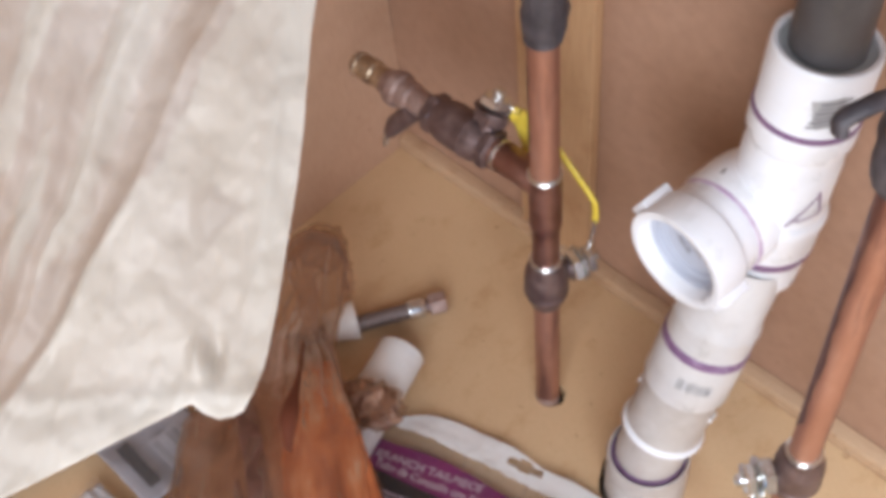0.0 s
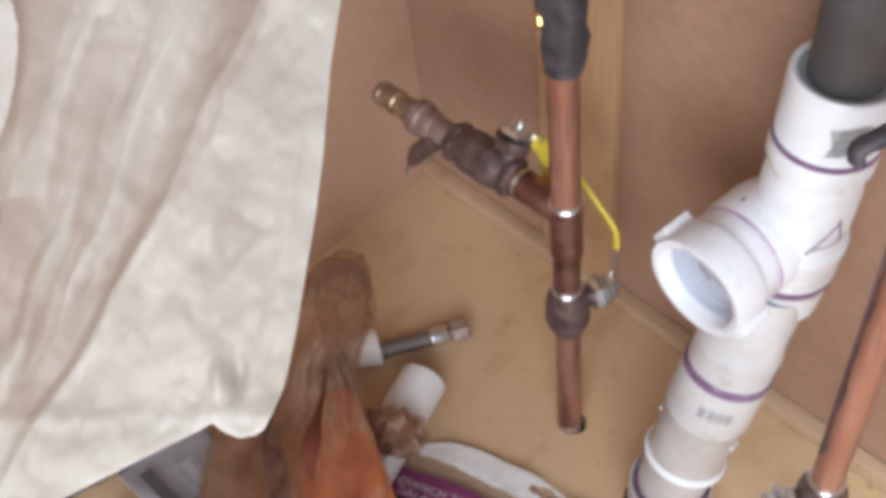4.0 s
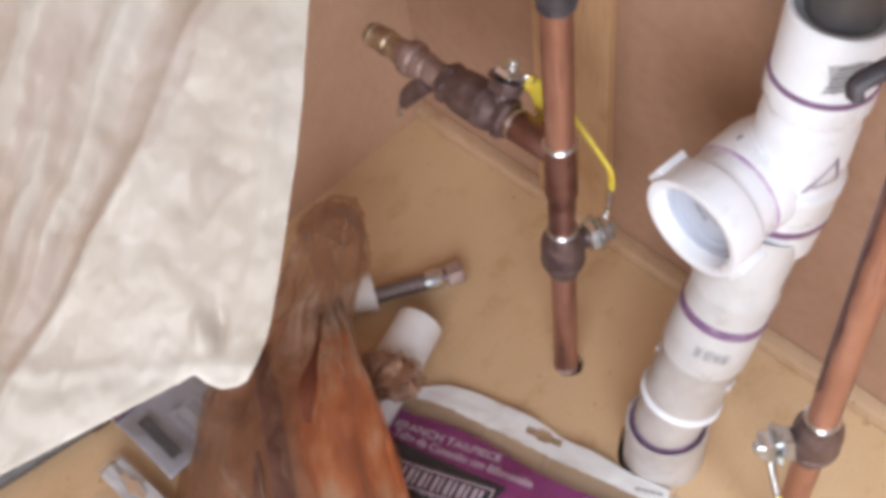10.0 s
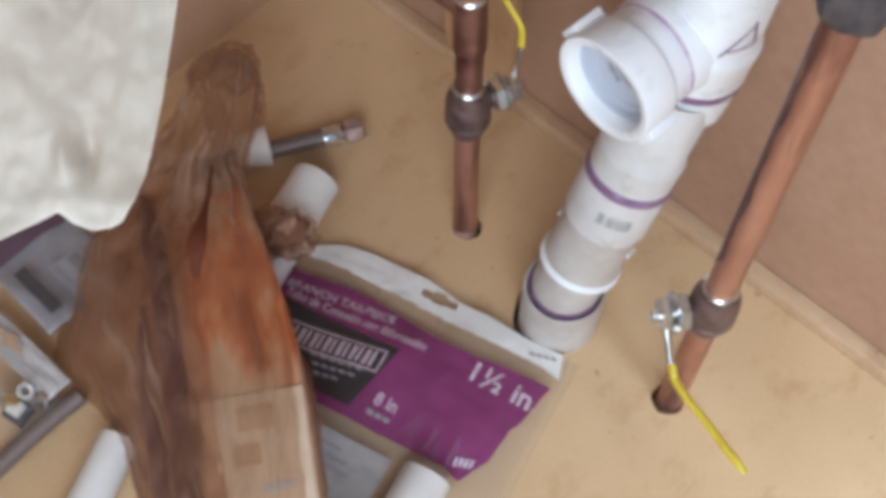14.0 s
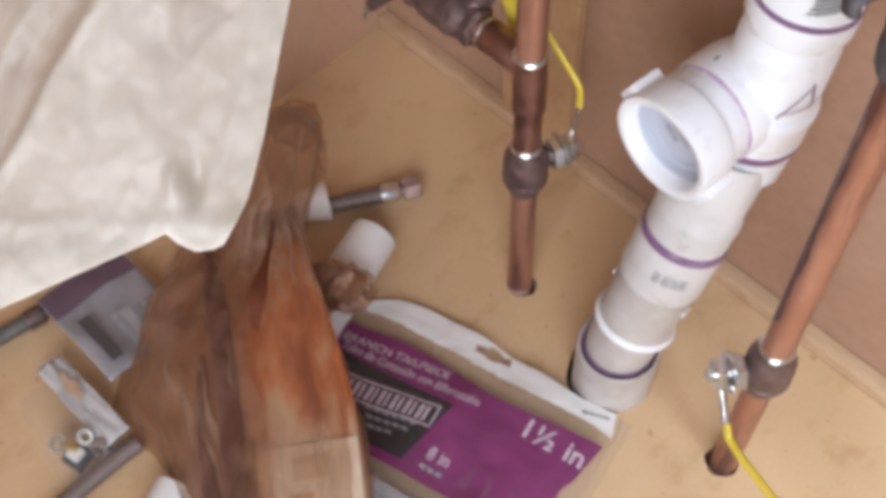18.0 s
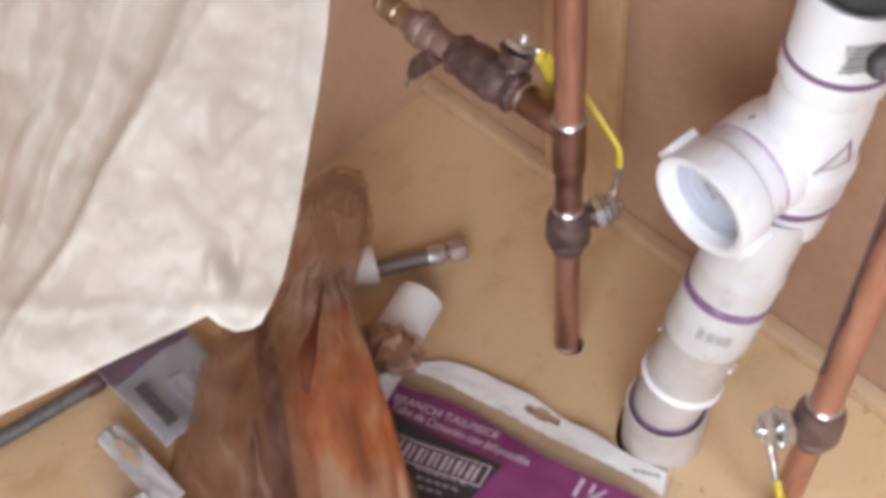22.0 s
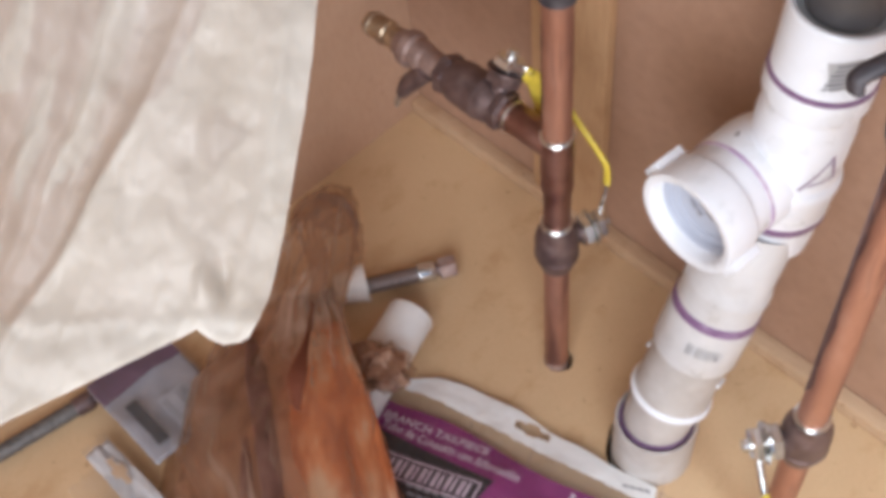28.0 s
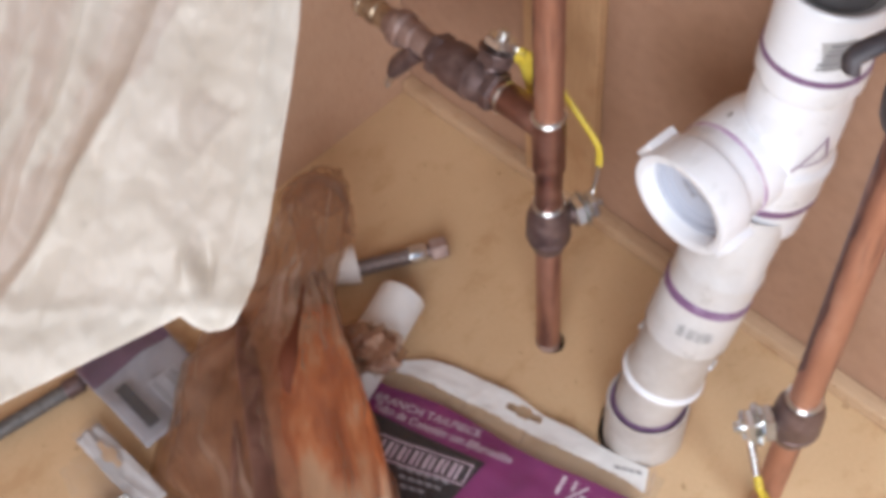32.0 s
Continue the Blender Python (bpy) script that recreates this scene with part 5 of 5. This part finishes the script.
def pouch_fn(a, b):
    s = -0.004 + 0.203 * a
    top = along_table(s, HEAD)
    return pack_point(s, top + (0.165 - top) * b, -0.0022)


film_p = part("clear_pouch", grid(pouch_fn, 60, 70), M_CLEAR, None, "wrinkled clear plastic pouch")
head_bm = grid(lambda a, b: Vector((-0.0042 + (0.1915 + 0.0045 * b) * a, b, 0)), 140, 24)
slot = []
for f in head_bm.faces:
    c = f.calc_center_median()
    t = along_table(c.x, HEAD) + (along_table(c.x, FOOT) - along_table(c.x, HEAD)) * c.y
    if 0.0853 < c.x < 0.1115 and -0.0270 < t < -0.0215 or 0.094 < c.x < 0.103 and -0.0290 < t < -0.02:
        slot.append(f)
bmesh.ops.delete(head_bm, geom=slot, context="FACES")
for v in head_bm.verts:
    s = v.co.x
    torn = 0.0011 * noise.fractal(Vector((s * 160, 2.0, 0)), 0.8, 2.2, 4) * (v.co.y > 0.93)
    v.co = pack_point(s, along_table(s, HEAD) + (along_table(s, FOOT) - along_table(s, HEAD)) * v.co.y + torn, 0.0003)
header = part("header_strip", head_bm, M_WHITE, None, "white header strip with a hanging slot")
LABEL_R = [(0.0, 0.190), (0.40, 0.184), (0.48, 0.1808), (0.80, 0.178), (1.0, 0.168)]


def label_fn(a, b):
    """The purple label: a wavy top edge, a torn lower corner."""
    s = -0.001 + (along_table(b, LABEL_R) + 0.0011 * noise.noise(Vector((b * 22, 3.0, 0))) + 0.001) * a
    top = -0.004 * math.exp(-((s - 0.052) / 0.03) ** 2) + 0.0030 * math.exp(-((s - 0.12) / 0.03) ** 2)
    low = 0.0765 + 0.0040 * math.exp(-((s - 0.167) / 0.007) ** 2)
    return pack_point(s, top + (low - top) * b, 0.0008)


label_p = part("printed_label", grid(label_fn, 70, 44), M_PURPLE, None, "purple printed label")
black_p = pack_patch("black_panel", 0.0, 0.094, 0.0225, 0.070, M_BLACK, None, "black panel with white lettering shapes", 0.0012, 40, 20, edge=lambda b: 0.002 - 0.010 * b)
logo = []


def logo_patch(name, s0, s1, t0, t1, mat, lift):
    bm = grid(lambda a, b: pack_point(s0 + (s1 - s0) * a, t0 + (t1 - t0) * b - 0.10 * (s0 + (s1 - s0) * a - 0.09), lift), 12, 3)
    logo.append(part(name, bm, mat))


for s0, s1, t0, t1 in ((0.012, 0.0905, 0.0275, 0.0288), (0.012, 0.0905, 0.0424, 0.0437), (0.0892, 0.0905, 0.0275, 0.0437)):
    logo_patch("logo_frame", s0, s1, t0, t1, M_PINK, 0.0017)
for k in range(8):
    s0 = 0.0145 + k * 0.0091
    logo_patch("logo_shape", s0, s0 + 0.0030, 0.0303, 0.0410, M_PINK, 0.0017)
    logo_patch("logo_shape", s0 + 0.0046, s0 + 0.0066, 0.0303, 0.0410, M_PINK, 0.0017)
bars = []
for r, (s0, n) in enumerate(((0.046, 6), (0.050, 5), (0.054, 3))):
    for k in range(n):
        bars.append(pack_patch("print_bar", s0 + k * 0.0062, s0 + k * 0.0062 + 0.0048, 0.0478 + r * 0.0052 - 0.0006 * k, 0.0500 + r * 0.0052 - 0.0006 * k, M_SILVER, None, "", 0.0017, 3, 2))
for k in range(4):
    bars.append(pack_patch("print_bar", 0.1675 + k * 0.0045, 0.1712 + k * 0.0045, -0.0172 - 0.001 * k, -0.0156 - 0.001 * k, M_INK, None, "", 0.0012, 3, 2))
for k in range(3):
    bars.append(pack_patch("print_bar", 0.0975 + k * 0.0055, 0.1018 + k * 0.0055, 0.0655, 0.0685, M_SILVER, None, "", 0.0017, 3, 2))
for k in range(4):
    bars.append(pack_patch("print_bar", 0.160 + k * 0.003, 0.1622 + k * 0.003, 0.068 - 0.001 * k, 0.074 - 0.001 * k, M_PRIMER_FAINT, None, "", 0.0017, 2, 2))
text = [pack_words("BRANCH TAILPIECE", 0.0760, 0.0060, 0.0060, 0.0138, None, -0.090), pack_words("Tubo de Conexión con Bifurcación", 0.100, 0.0066, 0.0090, 0.0208, None, -0.052),
        pack_words("1½ in", 0.0415, 0.0145, 0.1425, 0.0185, None, 0.06), pack_words("8 in", 0.0145, 0.0085, 0.0985, 0.0615, None, -0.05)]
TAIL_A, TAIL_B = Vector((-0.1668, 0.1515, 0.0162)), Vector((-0.1367, 0.0447, 0.0162))
tail = part("tailpiece", turned([(0.0, 0.03), (0.0138, 0.03), (0.0142, 0.0), (0.0152, 0.0), (0.0156, 0.001), (0.0156, 0.11), (0.0151, 0.112), (0, 0.112)], along(TAIL_A, TAIL_B), 44), M_TUBE, None, "white plastic tailpiece inside the pouch")
card_p = pack_patch("grey_insert", 0.020, 0.126, 0.0865, 0.150, M_INSERT, None, "grey printed insert card", -0.0005, 20, 14)
for k in range(5):
    bars.append(pack_patch("print_bar", 0.062 + 0.004 * (k % 2), 0.096 + 0.006 * (k % 3), 0.094 + 0.0062 * k, 0.0958 + 0.0062 * k, M_SILVER, None, "", 0.0006, 6, 2))


def front_film(a, b):
    """The front of the pouch: slack over the label, creased where the tailpiece lifts it."""
    s, t = 0.002 + 0.192 * a, -0.010 + 0.170 * b
    p = pack_point(s, t, 0.0034)
    away = t - 0.070
    crease = max(0.0, 1 - abs(away) / 0.032)
    p.z += 0.0016 * crease * math.sin(s * 420 + 70 * away + 2.0 * math.sin(t * 150)) * math.exp(-((s - 0.142) / 0.034) ** 2)
    d = (p.x - TAIL_A.x) * 0.962 + (p.y - TAIL_A.y) * 0.272
    over = math.sqrt(max(0.0, 0.0170 ** 2 - d * d)) + 0.0162 if abs(d) < 0.0170 else 0.0
    if t > 0.074:
        p.z = max(p.z, over * min(1.0, (t - 0.074) / 0.012) + 0.001)
    return p


front_p = part("front_film", grid(front_film, 90, 90), M_FRONT, None, "creased shiny clear front film")
# thin pale strips laid on the film as painted glints
glints = []
for s0, t0, s1, t1, r in ((0.1270, 0.056, 0.1230, 0.074, 0.0011), (0.1315, 0.050, 0.1290, 0.076, 0.0008), (0.1405, 0.052, 0.1415, 0.079, 0.0013), (0.1475, 0.060, 0.1490, 0.080, 0.0010),
                          (0.1560, 0.055, 0.1580, 0.077, 0.0015), (0.1620, 0.062, 0.1655, 0.078, 0.0008), (0.1060, -0.014, 0.1085, 0.0015, 0.0008), (0.0600, -0.0135, 0.0625, -0.004, 0.0007),
                          (0.1900, -0.030, 0.1945, -0.006, 0.0009), (0.1780, -0.034, 0.1900, -0.031, 0.0009)):
    line = []
    for k in range(9):
        f = k / 8
        q = front_film((s0 + (s1 - s0) * f - 0.002 + 0.0012 * math.sin(f * 5 + s0 * 400)) / 0.192, max(0.0, (t0 + (t1 - t0) * f + 0.010) / 0.170))
        if t0 < -0.010:
            q = pack_point(s0 + (s1 - s0) * f, t0 + (t1 - t0) * f, 0.002)
        line.append(q + Vector((0, 0, 0.0006)))
    glints.append(part("film_glint", sweep(line, [r * (0.25 + 0.75 * math.sin(math.pi * k / 8)) for k in range(9)], 8, 0.5, (0, 0, 1)), M_GLINT, None, "painted glint on the clear film"))
for ob in glints + [film_p, front_p, header, label_p, black_p, card_p, tail] + logo + bars + text:
    ob.parent = pack
    ob.matrix_parent_inverse = Matrix.Translation(-PACK_AT)

# ---- small packs beside the bag ----


def small_pack(label, m, sx, sy, top, face_mat, bars_at):
    p = thing("small_pack", label, "packaging", "small parts packs")
    bm = grid(lambda a, b: m @ Vector(((a - 0.5) * sx, (b - 0.5) * sy, 0.0015 * math.sin(a * 6 + b * 4) + wrinkle((a, b, sx), 3, 0.002))), 24, 24)
    card = part("card", bm, face_mat, p)
    s = card.modifiers.new("thickness", "SOLIDIFY")
    s.thickness = 0.0009
    if top is not None:
        bm = grid(lambda a, b: m @ Vector(((a - 0.5) * sx, sy * (0.5 - 0.27 * b), 0.0024 + 0.0015 * math.sin(a * 6 + 4) + wrinkle((a, 1 - 0.27 * b, sx), 3, 0.002))), 16, 6)
        part("header_strip", bm, top, p, "purple printed header, shade in its colour")
    for x0, x1, y0, y1, mat in bars_at:
        up = 0.0034 if mat is M_INK else 0.0026
        bm = grid(lambda a, b: m @ Vector(((x0 + (x1 - x0) * a) * sx, (y0 + (y1 - y0) * b) * sy, up + 0.0015 * math.sin((x0 + 0.5) * 6 + (y0 + 0.5) * 4) + wrinkle((x0 + 0.5, y0 + 0.5, sx), 3, 0.002))), 4, 4)
        part("print_bar", bm, mat, p)
    film = grid(lambda a, b: m @ Vector(((a - 0.5) * sx * 1.05, (b - 0.5) * sy * 1.05, 0.006 + 0.004 * math.sin(a * 3.1) * math.sin(b * 3.1) + wrinkle((a * 2, b * 2, 4), 3, 0.002))), 24, 24)
    part("clear_pouch", film, M_CLEAR, p, "shiny clear pouch")
    return p


bar_list = [(-0.36, -0.225, -0.40, 0.08, M_BLACK), (-0.06, 0.30, -0.46, -0.03, M_SILVER)] + [(-0.03 + 0.034 * k, -0.012 + 0.034 * k + 0.008 * (k % 2), -0.44, -0.06, M_INK) for k in range(9)]
small_pack("clear pack with a purple header and a pale barcoded card", pose(-0.445, 0.0855, 0.020, 0, 5, 90), 0.064, 0.085, M_PLUM, M_LILAC, bar_list)
slotted = small_pack("clear pack with a white slotted strip and small metal parts", pose(-0.4085, 0.0335, 0.017, 0, 0, 1), 0.076, 0.0185, None, M_STRIP, [(-0.30, 0.03, -0.10, 0.12, M_TRIM), (-0.19, -0.08, -0.24, 0.26, M_TRIM)])
loose = grid(lambda a, b: Vector((-0.437 + 0.072 * a, 0.034 - 0.044 * b * (0.7 + 0.3 * a), 0.0155 + 0.007 * math.sin(3.1 * a) * math.sin(3.1 * b) + wrinkle((a * 2, b * 2, 7), 3, 0.003))), 26, 18)
part("loose_pouch", loose, M_CLEAR, slotted, "shiny loose clear pouch")
for k, (x, y, mat) in enumerate(((-0.3960, 0.0050, M_STEEL), (-0.3880, 0.0225, M_STEEL), (-0.3770, 0.0255, M_STEEL), (-0.3920, 0.0120, M_BRASS))):
    n = thing("small_nut", "small bright metal nut in the clear pack", "nut", "small nuts", (x, y, 0.012))
    part("nut_body", turned([(0.0032, 0.0), (0.006, 0.0), (0.0064, 0.001), (0.0064, 0.006), (0.006, 0.007), (0.0032, 0.007), (0.0032, 0.0)], pose(0, 0, 0, 30 * k, 20, 15 * k), 6), mat, n, smooth=False)
# white block put in for the glint of a metal facet
plug = thing("glint_block", "white block with a dark rim, standing for a metal glint in the clear pack", "plug", "", (-0.3846, 0.0091, 0.0))
part("rim", block(-0.0075, 0.0075, -0.0075, 0.0075, 0.0004, 0.0070, 0.001, m=pose(0, 0, 0, 0, 0, 12)), M_RUBBER, plug, "dark plastic rim")
part("cap", block(-0.0046, 0.0046, -0.0046, 0.0046, 0.0072, 0.0125, 0.001, m=pose(0, 0, 0, 0, 0, 12)), M_TUBE, plug, "bright white block, a painted glint")
